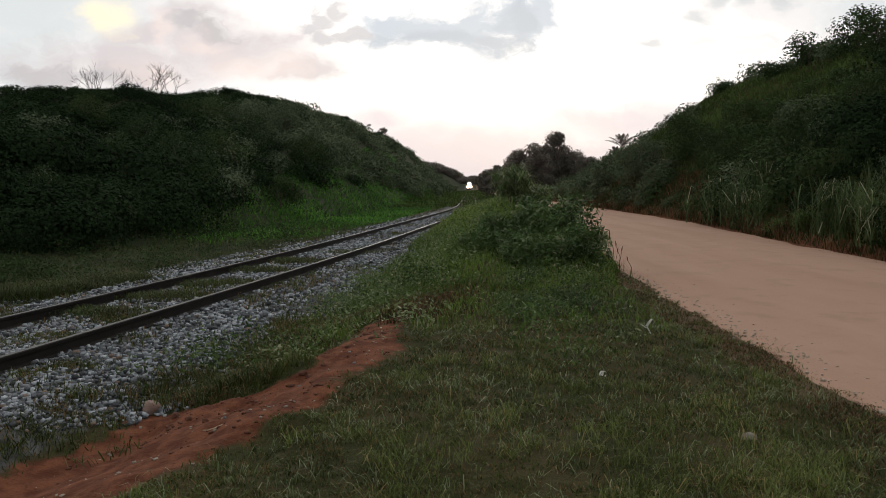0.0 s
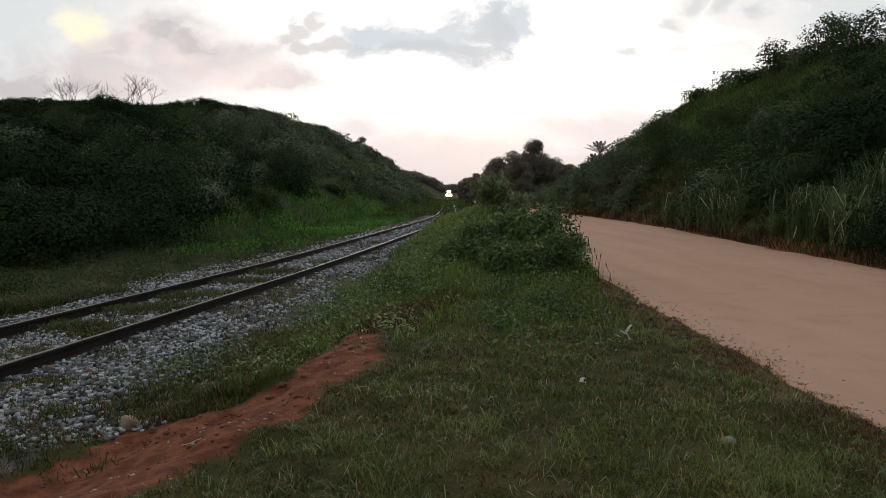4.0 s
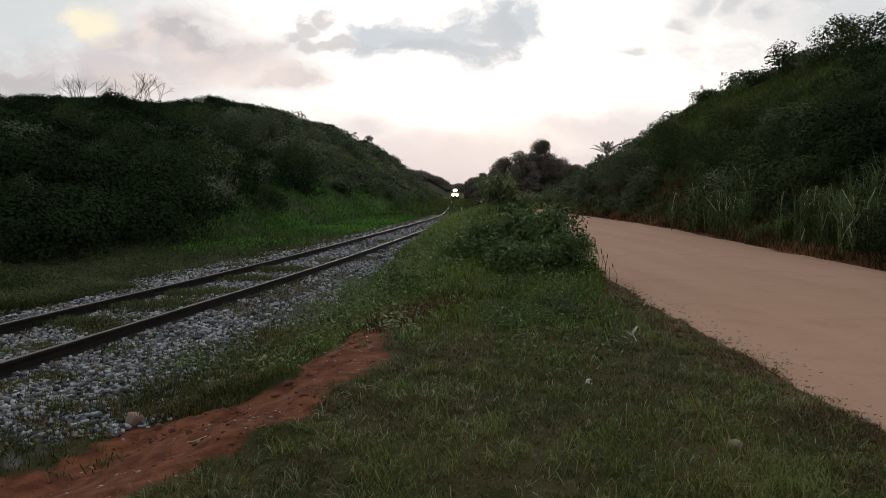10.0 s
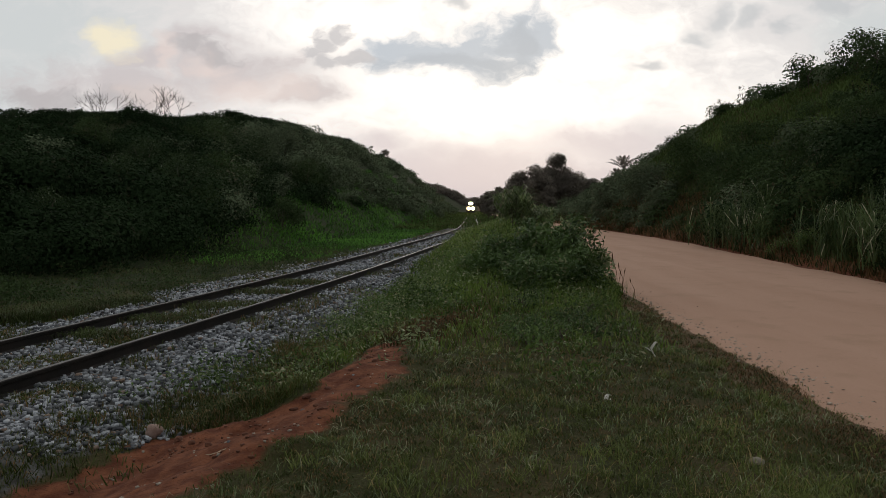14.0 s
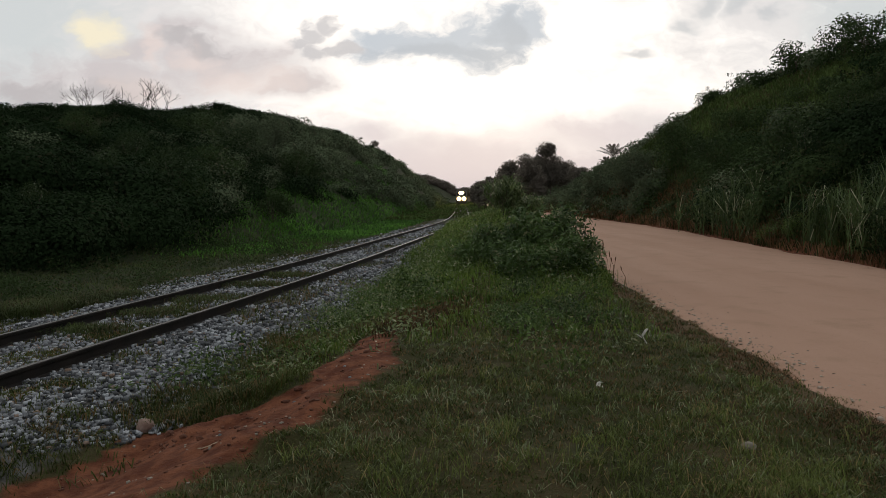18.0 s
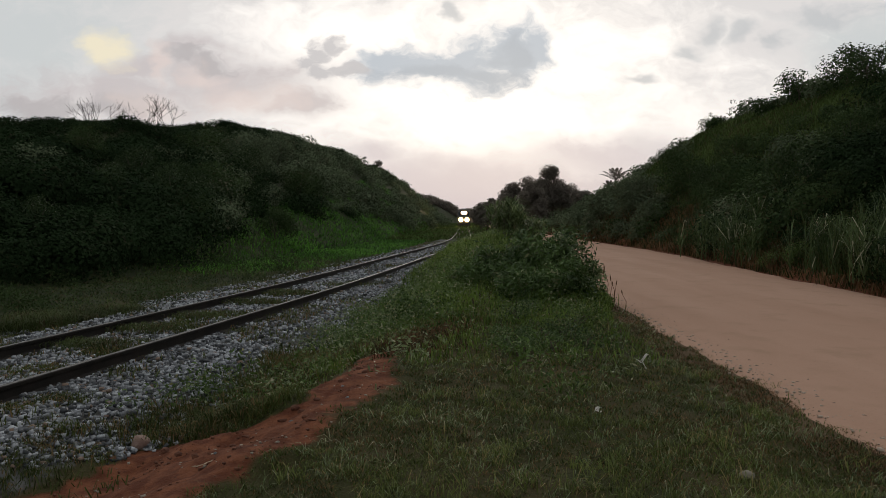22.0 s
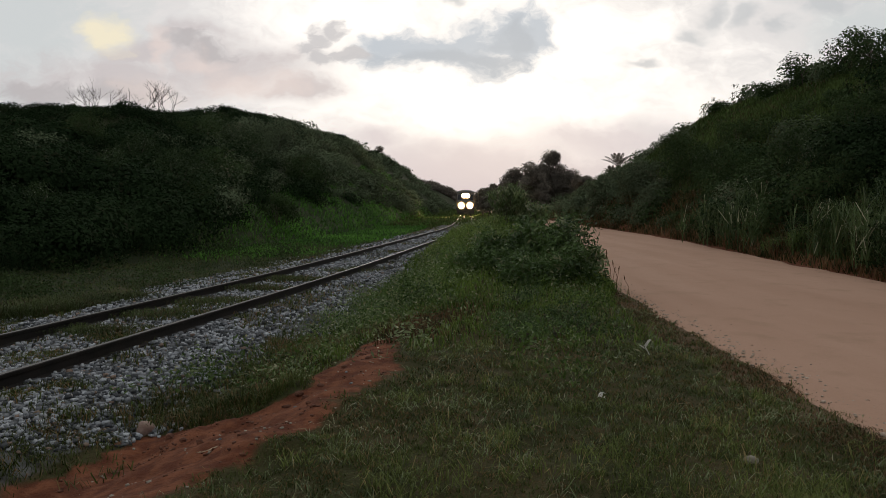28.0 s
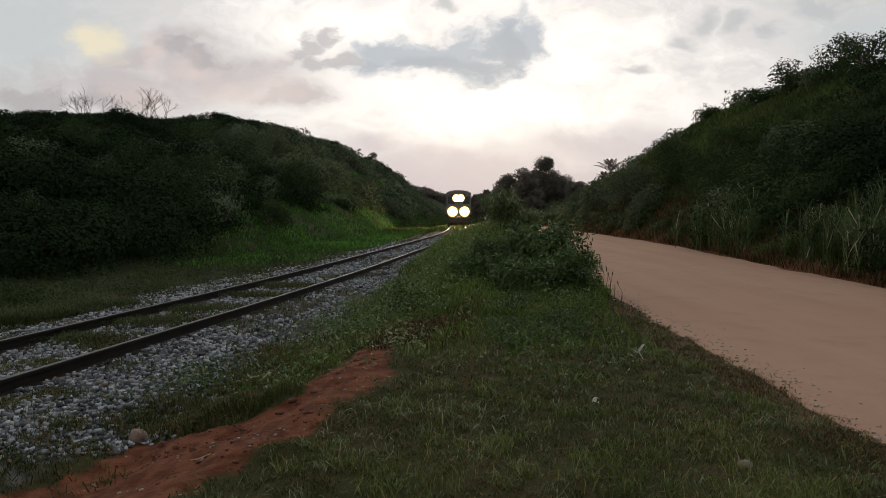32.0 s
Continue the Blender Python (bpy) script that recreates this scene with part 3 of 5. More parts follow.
def clump_leaves(leaves, clumps, radius, tall, leaf, seed, low=0.0, jitter=0.32, slim=1.0):
    """One shrub's foliage: leaves over the outsides of a heap of uneven clumps. (leaves, 4, 3)"""
    centre, size = heap(clumps, radius, tall, seed, low)
    g = np.random.default_rng(seed + 5000)
    k = g.choice(clumps, leaves, p=size ** 2 / (size ** 2).sum())
    d = unit(g.normal(size=(leaves, 3)) + np.array([0, 0, 0.35]))
    at = centre[k] + d * size[k][:, None] * g.uniform(0.55, 1.12, (leaves, 1)) * np.array([1, 1, 0.85])
    at[:, 2] = np.maximum(at[:, 2], 0.02)
    return leaf_quads(at, d + g.normal(size=(leaves, 3)) * jitter + np.array([0, 0, 0.35]), leaf * g.uniform(0.6, 1.3, leaves), slim * leaf * g.uniform(0.4, 0.7, leaves))


def planted(templates, spots, scales, turns, pick):
    """Copies of leaf templates at places, joined: (all leaves, 4, 3)."""
    out = []
    for x, y, z, s, t, k in zip(spots[:, 0], spots[:, 1], spots[:, 2], scales, turns, pick):
        c, n = math.cos(t) * s, math.sin(t) * s
        v = templates[k]
        out.append(np.stack([v[..., 0] * c - v[..., 1] * n + x, v[..., 0] * n + v[..., 1] * c + y, v[..., 2] * s + z], -1))
    return np.concatenate(out)


def grade(count, leaves, clumps, leaf, seed):
    """Domed shrubs of three-cornered leaves for slopes that stay some way off: a few round heads, leaves lying over their outsides."""
    out = []
    for k in range(count):
        g = np.random.default_rng(seed + k)
        ang, far_ = g.uniform(0, 2 * np.pi, clumps), np.sqrt(g.uniform(0, 1, clumps)) * 0.62
        size = g.uniform(0.30, 0.52, clumps)
        centre = np.stack([np.cos(ang) * far_, np.sin(ang) * far_, (1.05 - size) * g.uniform(0.55, 1.1, clumps) * (1 - 0.55 * far_)], -1)
        j = g.choice(clumps, leaves, p=size ** 2 / (size ** 2).sum())
        d = unit(g.normal(size=(leaves, 3)) + np.array([0, 0, 0.25]))
        at = centre[j] + d * size[j][:, None] * (0.82 + 0.26 * g.uniform(0, 1, (leaves, 1)) ** 1.5)
        at[:, 2] = np.maximum(at[:, 2], 0.02)
        normal = d + g.normal(size=(leaves, 3)) * 0.28 + np.array([0, 0, 0.12])
        out.append(leaf_quads(at, normal, leaf * g.uniform(0.7, 1.3, leaves), leaf * g.uniform(0.5, 0.8, leaves))[:, 1:])
    return out


QUAD = [(0, 1, 2, 3)]
TRI = [(0, 1, 2)]
BLADE = [(0, 1, 3, 2), (2, 3, 4)]


def blades(at, tall, width, bend):
    """Bent grass blades: (n, 5, 3)."""
    n = len(at)
    ang = rng.uniform(0, 2 * np.pi, n)
    side = np.stack([np.cos(ang), np.sin(ang), 0 * ang], -1)
    ang2 = rng.uniform(0, 2 * np.pi, n)
    lean = np.stack([np.cos(ang2), np.sin(ang2), 0 * ang2], -1) * (rng.uniform(0.1, 1.0, n) * bend * tall)[:, None]
    w = (np.ones(n) * width * rng.uniform(0.6, 1.2, n))[:, None] / 2
    upv = np.array([0, 0, 1.0])
    mid = at + lean * 0.35 + upv * (tall * 0.6)[:, None]
    tip = at + lean + upv * (tall * (1 - 0.35 * bend))[:, None]
    return np.stack([at - side * w, at + side * w, mid - side * w * 0.7, mid + side * w * 0.7, tip], 1)


def scatter(n, x0, x1, y0, y1, keep, power=1.0):
    """Places in a stretch of the plan, thinning out along y; keep(x, y) gives the chance that one stays."""
    q = rng.uniform(0, 1, n)
    if power == 1.0:
        y = y0 + (y1 - y0) * q
    else:
        y = (y0 ** (1 - power) + q * (y1 ** (1 - power) - y0 ** (1 - power))) ** (1 / (1 - power))
    x = rng.uniform(0, 1, n) * (x1 - x0) + x0 if not callable(x0) else x0(y) + rng.uniform(0, 1, n) * (x1(y) - x0(y))
    ok = rng.uniform(0, 1, n) < keep(x, y)
    x, y = x[ok], y[ok]
    return np.stack([x, y, ground_z(x, y)], -1)


def grass_stuff(name, label, at, tall, width, bend, mat):
    return tagged(new(name, cast(name, blades(at, tall, width, bend), BLADE, mat)), label, "grass", kind="stuff")


# Hillside scrub on both slopes, finer where it is nearer.
CLOSE = grade(6, 2700, 11, 0.080, 80)
NEAR = grade(6, 1250, 10, 0.112, 100)
MIDDLE = grade(6, 560, 9, 0.17, 120)
DISTANT = grade(6, 260, 8, 0.25, 140)
SPRIG = [clump_leaves(60, 7, 0.55, 1.7, 0.15, 150 + k, 0.5) for k in range(6)]


def scrub(label, spots, lo, hi, grades, mat, shrink=1.0):
    """Scrub over a slope as one sheet of leaves, coarser with the distance along the valley; many low plants and a few big domes."""
    leaves = []
    a, b = hill_parts(spots[:, 0], spots[:, 1])
    low = 1 - shrink * np.where(spots[:, 1] < 55, 0.62 * smooth(a, 0.55, 0.82), 0.5 * smooth(a, 0.72, 0.92))
    size = (lo + (hi - lo) * rng.uniform(0, 1, len(spots)) ** 1.7) * (1 + 1.0 * hills(spots[:, 0], spots[:, 1], 5, 61)) * low
    for made, first, last in grades:
        k = (spots[:, 1] >= first) & (spots[:, 1] < last)
        s = spots[k]
        if len(s):
            s = s - np.outer(size[k], (0, 0, 0.18))
            leaves.append(planted(made, s, size[k], rng.uniform(0, 6.3, len(s)), rng.integers(0, 6, len(s))))
    return tagged(new("hillside_scrub", cast("hillside_scrub", np.concatenate(leaves), TRI, mat)), label, "scrub", kind="stuff")


def left_slope(x, y):
    a, _ = hill_parts(x, y)
    return np.where((a > 0.06 + 0.11 * smooth(y, 26, 38) * (1 - smooth(y, 65, 95)) + 0.1 * hills(x, y, 4, 67)) & (a < np.where(y < 62, 0.93, 1.08)) & (x > -4 - 0.72 * y), 1.0, 0.0)


def right_slope(x, y):
    _, b = hill_parts(x, y)
    grassy = smooth(b, 0.28, 0.45) * (1 - smooth(b, 0.88, 0.96)) * smooth(y, 36, 44) * (1 - smooth(y, 64, 76))
    return np.where((b > 0.03) & (b < 1.1) & (x < 4 + 0.72 * y), 1 - 0.96 * grassy, 0.0)


# Ragged split along the valley: plants beyond it get a paler leaf tone.
def remote(s, first):
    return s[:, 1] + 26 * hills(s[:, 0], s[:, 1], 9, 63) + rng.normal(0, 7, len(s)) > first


s = scatter(1750, lambda y: track_x(y) - left_foot(y) - left_depth(y) * 1.3, lambda y: track_x(y) - left_foot(y), 13, 330, left_slope, 1.3)
s[:, 2] -= 0.2
# Farther plants get the paler leaves, with haze put into their colour.
k = remote(s, 52)
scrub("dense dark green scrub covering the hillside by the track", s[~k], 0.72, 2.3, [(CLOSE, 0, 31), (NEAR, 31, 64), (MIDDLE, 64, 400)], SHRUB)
scrub("scrub farther along the hillside, paled by haze in its leaf colour", s[k], 0.72, 2.3, [(NEAR, 0, 60), (MIDDLE, 60, 100), (DISTANT, 100, 400)], HAZED)
s = scatter(1350, lambda y: road_right(y) + 0.7, lambda y: road_right(y) + 16, 10, 200, right_slope, 1.3)
s[:, 2] -= 0.2
# Three leaf tones put the dim near end and far haze into the colour.
k = remote(s, 46)
dim = ~k & ~remote(s, 31)
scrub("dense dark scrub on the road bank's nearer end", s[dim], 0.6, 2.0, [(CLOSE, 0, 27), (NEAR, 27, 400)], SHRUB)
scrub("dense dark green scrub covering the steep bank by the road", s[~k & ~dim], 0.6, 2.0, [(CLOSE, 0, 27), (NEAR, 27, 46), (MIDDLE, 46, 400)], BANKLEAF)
scrub("scrub where the bank runs down, paled by haze in its leaf colour", s[k], 0.6, 2.0, [(NEAR, 0, 46), (MIDDLE, 46, 100), (DISTANT, 100, 400)], HAZED)

# Scrub on both slopes behind and beside the place where the camera stands.
sets = []
for x0, x1 in ((lambda y: track_x(y) - left_foot(y) - left_depth(y) * 1.2, lambda y: track_x(y) - left_foot(y) - 1.0), (lambda y: road_right(y) + 2.0, lambda y: road_right(y) + 14)):
    s = scatter(170, x0, x1, -55, 12, lambda x, y: np.ones(len(x)))
    s[:, 2] -= 0.4
    sets.append(planted(DISTANT, s, rng.uniform(1.2, 2.6, len(s)), rng.uniform(0, 6.3, len(s)), rng.integers(0, 6, len(s))))
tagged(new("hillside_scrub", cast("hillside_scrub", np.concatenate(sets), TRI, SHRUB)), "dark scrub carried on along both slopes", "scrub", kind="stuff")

# Close-set low plants along both crests.
s = scatter(860, lambda y: track_x(y) - left_foot(y) - left_depth(y) * (1.45 - 0.33 * smooth(y, 50, 75)), lambda y: track_x(y) - left_foot(y) - left_depth(y) * 0.66, 34, 190, lambda x, y: np.ones(len(x)), 1.3)
LOW = grade(6, 380, 9, 0.21, 190)
scrub("low dense scrub along the hill's crest", s, 0.8, 1.25, [(LOW, 0, 400)], SHRUB, 0.0)

# Taller sprigs that break the skyline of both crests.
sets = []
for n, y0, y1, big, line in ((150, 58, 240, 0.55, lambda y: track_x(y) - left_foot(y) - left_depth(y)), (110, 24, 130, 0.95, lambda y: road_right(y) + 12.2)):
    y = y0 + (y1 - y0) * rng.uniform(0, 1, n) ** 1.5
    x = line(y) + rng.normal(0, 1.3, n)
    sets.append(planted(SPRIG, np.stack([x, y, ground_z(x, y) + 0.25], -1), rng.uniform(0.3, big, n), rng.uniform(0, 6.3, n), rng.integers(0, 6, n)))
tagged(new("crest_sprigs", cast("crest_sprigs", np.concatenate(sets), QUAD, SHRUB)), "leafy sprigs standing out along the crests", "scrub", kind="stuff")

# Woods that close the valley far off, hazed by their leaf colour.
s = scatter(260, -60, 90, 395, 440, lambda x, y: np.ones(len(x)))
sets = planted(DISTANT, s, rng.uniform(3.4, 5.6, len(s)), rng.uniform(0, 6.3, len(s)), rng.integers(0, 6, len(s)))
tagged(new("far_woods", cast("far_woods", sets, TRI, HAZED_TREELEAF)), "dark far woods closing the valley", "woods", kind="stuff")

# ---- grass ----
def lawn_keep(x, y):
    u = x - track_x(y)
    ok = (u > 3.3) & (x < road_left(y) + 0.05 - 0.25 * hills(0 * x, y, 0.9, 31, 3))
    bare = clay_share(x, y)
    return np.where(ok, np.clip(0.68 + 1.6 * hills(x, y, 1.4, 41), 0.35, 1) * np.clip(1.05 - 1.7 * bare, 0, 1) * (1 - 0.8 * smooth(x, road_left(y) - 0.9, road_left(y))), 0)


def tufted(at, each, spread_):
    """Blades in tufts: each place becomes a small cluster."""
    p = np.repeat(at, each, axis=0) + rng.normal(0, spread_, (len(at) * each, 3)) * np.array([1, 1, 0])
    p[:, 2] = ground_z(p[:, 0], p[:, 1]) - 0.004
    return p


at = tufted(scatter(17500, -3.4, 3.7, 3.0, 20, lawn_keep, 1.5), 14, 0.035)
back_turf = tufted(scatter(4600, -3.4, 3.7, -7.0, 3.1, lawn_keep), 8, 0.06)
at = np.concatenate([at, back_turf])
grass_stuff("lawn_grass", "short worn grass, green with dry straw, on the bank", at, rng.uniform(0.015, 0.055, len(at)) * (0.9 + np.maximum(at[:, 1], 0) / 20), np.where(at[:, 1] < 3.1, 0.014, 0.0042 + 0.0006 * at[:, 1]), 1.9, LAWN)
at = tufted(scatter(7500, -3.2, 3.6, 3.0, 12, lambda x, y: np.minimum(lawn_keep(x, y) * 2, 1) * np.clip((hills(x, y, 0.33, 43) - 0.08 + 0.30 * np.exp(-((x - 1.4) / 1.0) ** 2 - ((y - 4.1) / 0.6) ** 2)) * 7, 0, 1), 1.5), 12, 0.035)
grass_stuff("tuft_grass", "longer curved grass tufts in the short turf", at, rng.uniform(0.04, 0.17, len(at)), 0.0058, 1.7, TUFT)
# Highlights on the turf, put in as blades of a paler colour.
at = tufted(scatter(3800, -3.2, 3.5, 3.2, 14, lawn_keep, 1.4), 4, 0.03)
grass_stuff("pale_blades", "single pale curved blades standing in the turf", at, rng.uniform(0.03, 0.12, len(at)), 0.0045 + 0.0005 * at[:, 1], 2.0, PALELEAF)
at = tufted(scatter(1100, -1.2, 0.9, 8.4, 12.0, lambda x, y: np.exp(-((x + 0.35 - 0.22 * (y - 9.6)) / 0.45) ** 2 - ((y - 9.9) / 1.2) ** 2)), 14, 0.05)
grass_stuff("brown_grass", "patch of brown dried grass on the bank", at, rng.uniform(0.05, 0.2, len(at)), 0.009, 1.2, DRY)


def verge_keep(x, y):
    u = x - track_x(y)
    toe = 2.45 - 1.1 * smooth(y, 13, 27)
    return np.where((u > toe) & (x < road_left(y) - 0.1 - 0.7 * (1 - smooth(y, 11, 15))) & (clay_share(x, y) < 0.3), smooth(y, 7.5, 9.5) * (0.3 + 0.7 * smooth(u, toe, toe + 0.8)) * np.clip(0.7 + 1.5 * hills(x, y, 1.2, 47), 0.15, 1) * (1 - 0.75 * smooth(x, -0.2, 0.6) * (1 - smooth(y, 9.5, 13))), 0)


at = scatter(90000, lambda y: track_x(y) + 1.5, lambda y: road_left(y), 6, 80, verge_keep, 1.25)
grass_stuff("verge_grass", "green knee-high grass on the mound between track and road", at, rng.uniform(0.10, 0.36, len(at)) * (0.7 + 0.7 * smooth(at[:, 1], 10, 20)), 0.010 + 0.0006 * at[:, 1], 1.3, VERGE)


at = tufted(scatter(1500, -0.9, 1.9, 12.2, 26, lambda x, y: np.clip(0.55 + 2.2 * hills(x, y, 0.9, 52), 0, 1) * (x > track_x(y) + 3.0 - 0.6 * smooth(y, 15, 24))), 10, 0.06)
grass_stuff("mound_grass", "taller yellow green grass tufts on the mound", at, rng.uniform(0.22, 0.55, len(at)), 0.013, 1.5, VERGE)
at = tufted(scatter(2600, lambda y: track_x(y) + 2.2, lambda y: track_x(y) + 4.1, 6.2, 10.5, lambda x, y: np.where(clay_share(x, y) < 0.15, np.clip(0.5 + 2.5 * hills(x, y, 0.7, 49) - 0.3 * (x - track_x(y) < 2.4), 0, 1), 0)), 12, 0.05)
grass_stuff("bank_foot_grass", "grey green weeds and grass between ballast and clay", at, rng.uniform(0.06, 0.24, len(at)), 0.009, 1.3, LAWN)
at = tufted(scatter(3000, lambda y: road_left(y) - 0.75, lambda y: road_left(y) + 0.06, 4.2, 14, lambda x, y: np.clip(0.55 + 2.2 * hills(x, y, 0.6, 44), 0, 1) * (1 - 0.8 * smooth(x, road_left(y) - 0.25, road_left(y) + 0.05)), 1.3), 10, 0.03)
grass_stuff("edge_grass", "thin dry grass fringing the road", at, rng.uniform(0.015, 0.06, len(at)), 0.0065, 1.8, DRY)


def lush_keep(x, y):
    a, _ = hill_parts(x, y)
    u = x - track_x(y)
    return np.where((u < -3.2) & (a < 0.30 + 0.12 * smooth(y, 55, 75)), smooth(y + 8 * hills(x, y, 6, 50), 23, 50) * (1 - 0.2 * smooth(y, 60, 100)) * np.clip(0.65 + 1.5 * hills(x, y, 3, 51), 0.1, 1), 0)


at = scatter(90000, lambda y: track_x(y) - left_foot(y) - 7, lambda y: track_x(y) - 3.2, 20, 130, lush_keep, 1.4)
grass_stuff("lush_grass", "bright lush green grass at the foot of the hill", at, rng.uniform(0.10, 0.40, len(at)), 0.024 + 0.0007 * at[:, 1], 1.7, LUSH)
at = scatter(76000, lambda y: track_x(y) - left_foot(y) - 2.5, lambda y: track_x(y) - 2.3, 8, 40, lambda x, y: np.clip(0.6 + 1.6 * hills(x, y, 1.3, 53), 0, 1) * (0.5 + 0.4 * smooth(y, 18, 24)) * (1 - 0.95 * np.exp(-((y - 16.5) / 3.5) ** 2) * smooth(x, track_x(y) - 3.8, track_x(y) - 3.2)), 1.2)
grass_stuff("side_grass", "thin dull grass and weeds beside the ballast", at, rng.uniform(0.03, 0.13, len(at)) * (1 + 1.0 * smooth(at[:, 1], 20, 30)), 0.016, 1.9, SIDE)


def bed_keep(x, y):
    u = x - track_x(y)
    return np.where(np.abs(u) < 3.1, np.clip((hills(x, y, 0.9, 57, 3) - 0.03) * 6, 0, 1) * np.where(np.abs(np.abs(u) - 0.8) < 0.14, 0.15, 1) * np.where(u > 0.9, 0.45, 1), 0)


at = scatter(90000, lambda y: track_x(y) - 3.0, lambda y: track_x(y) + 3.0, 4, 70, bed_keep, 1.4)
grass_stuff("track_grass", "low grass patches growing through the ballast", at, rng.uniform(0.04, 0.15, len(at)), 0.009 + 0.0006 * at[:, 1], 1.3, LAWN)


def shoulder_keep(x, y):
    v = x - road_right(y)
    return np.where((v > 0.15) & (v < 1.9), (0.9 - 0.25 * v) * np.clip(0.5 + 2.5 * hills(x, y, 2.2, 59), 0.05, 1), 0)


at = scatter(36000, lambda y: road_right(y), lambda y: road_right(y) + 2.7, 9, 110, shoulder_keep, 1.3)
grass_stuff("roadside_grass", "dry reddish brown grass along the road's edge", at, rng.uniform(0.12, 0.5, len(at)), 0.018 + 0.0007 * at[:, 1], 1.1, DRY)

# Rank grass between the road's bare edge and the scrub.
at = scatter(42000, lambda y: road_right(y) + 0.7, lambda y: road_right(y) + 4.2, 11, 110, lambda x, y: np.clip(0.75 + 1.2 * hills(x, y, 2.5, 73), 0.1, 1), 1.3)
grass_stuff("bank_grass", "rank dark grass at the foot of the road bank", at, rng.uniform(0.25, 0.85, len(at)), 0.022 + 0.0006 * at[:, 1], 1.2, SIDE)

at = scatter(15000, lambda y: road_right(y) + 0.25, lambda y: road_right(y) + 2.6, 24, 70, lambda x, y: np.clip(0.55 + 2.0 * hills(x, y, 2.0, 75), 0, 1))
grass_stuff("dry_bank_grass", "tall reddish dried grass leaning from the bank's foot", at, rng.uniform(0.35, 0.95, len(at)), 0.02 + 0.0004 * at[:, 1], 1.3, DRY)

# Grass over the smooth upper part of the road bank.
def slope_keep(x, y):
    _, b = hill_parts(x, y)
    return smooth(b, 0.22, 0.38) * (1 - smooth(b, 1.0, 1.1)) * (0.1 + 0.9 * smooth(y, 34, 42))


at = scatter(54000, lambda y: road_right(y) + 3.5, lambda y: road_right(y) + 14, 20, 80, slope_keep, 1.2)
grass_stuff("slope_grass", "dull green grass over the upper bank", at, rng.uniform(0.25, 0.65, len(at)), 0.04 + 0.0006 * at[:, 1], 1.2, SLOPE)
at = tufted(scatter(2500, lambda y: track_x(y) + 1.2, lambda y: track_x(y) + 2.75, 3.6, 6.0, lambda x, y: np.where((clay_share(x, y) < 0.45) & (x - track_x(y) > 1.9 - 0.7 * smooth(5.6 - y, 0, 0.8)), np.clip(0.2 + 2.5 * hills(x, y, 0.8, 48), 0, 1), 0)), 9, 0.06)
grass_stuff("corner_grass", "dark grass at the ballast's edge", at, rng.uniform(0.03, 0.12, len(at)), 0.009, 1.7, LAWN)

at = scatter(24000, lambda y: track_x(y) - 7, lambda y: track_x(y) + 5, 65, 330, lambda x, y: np.where(np.abs(x - track_x(y)) > 1.3, 0.9, 0.25), 1.3)
grass_stuff("far_grass", "dull grass along the far track", at, rng.uniform(0.15, 0.55, len(at)), 0.03 + 0.0011 * at[:, 1], 1.1, SLOPE)

# ---- leafy weeds low on the bank ----
CREEP = [clump_leaves(74, 9, 0.32, 0.21, 0.048, 160 + k, 0.0, 0.8, 0.7) for k in range(5)]


def weed_keep(x, y):
    u = x - track_x(y)
    on_bank = np.exp(-((x + 0.9 + 0.02 * (y - 11)) / 0.9) ** 2) * smooth(y, 8.5, 10.5)
    on_top = np.exp(-((y - 10.8) / 1.5) ** 2) * smooth(x, 0.4, 1.2)
    share = np.clip(0.05 + 1.3 * hills(x, y, 1.2, 65) + 0.55 * on_bank + 0.12 * on_top + 0.10 * smooth(y, 12, 15), 0, 1) * smooth(y, 6.3, 7.2) * (1 - 0.88 * smooth(x, -0.2, 0.4) * (1 - smooth(y, 10.8, 12.5)))
    return np.where((u > 2.2) & (x < road_left(y) - 1.15) & (clay_share(x, y) < 0.3), share, 0)


s = scatter(2600, lambda y: track_x(y) + 2.0, lambda y: road_left(y), 6.3, 40, weed_keep, 1.3)
tagged(new("leafy_weeds", cast("leafy_weeds", planted(CREEP, s, rng.uniform(0.7, 1.5, len(s)), rng.uniform(0, 6.3, len(s)), rng.integers(0, 5, len(s))), QUAD, WEED)),
       "low broad-leaved weeds creeping over the bank", "weeds", kind="stuff")


# Glints on the weeds, put in as sparse pale-coloured leaves.
SHINE = [clump_leaves(14, 6, 0.35, 0.24, 0.06, 170 + k, 0.05, 0.8, 0.6) for k in range(4)]
s = scatter(2300, lambda y: track_x(y) + 2.2, lambda y: road_left(y), 7.0, 26, lambda x, y: np.minimum(weed_keep(x, y) * 1.3 + 0.04 * (x < road_left(y) - 1.2) * (x > track_x(y) + 2.8), 1), 1.3)
tagged(new("shining_weeds", cast("shining_weeds", planted(SHINE, s, rng.uniform(0.7, 1.3, len(s)), rng.uniform(0, 6.3, len(s)), rng.integers(0, 4, len(s))), QUAD, PALELEAF)),
       "scattered weeds with sky glints put in as pale leaves", "weeds", kind="stuff")


def beyond_keep(x, y):
    u = x - track_x(y)
    return np.where(u < -2.7, np.clip(0.25 + 3.0 * hills(x, y, 1.6, 69), 0, 1) * (0.35 + 0.65 * smooth(-u, 3.0, 5.0)), 0)


s = scatter(1500, lambda y: track_x(y) - left_foot(y) - 1.5, lambda y: track_x(y) - 2.7, 9, 36, beyond_keep, 1.1)
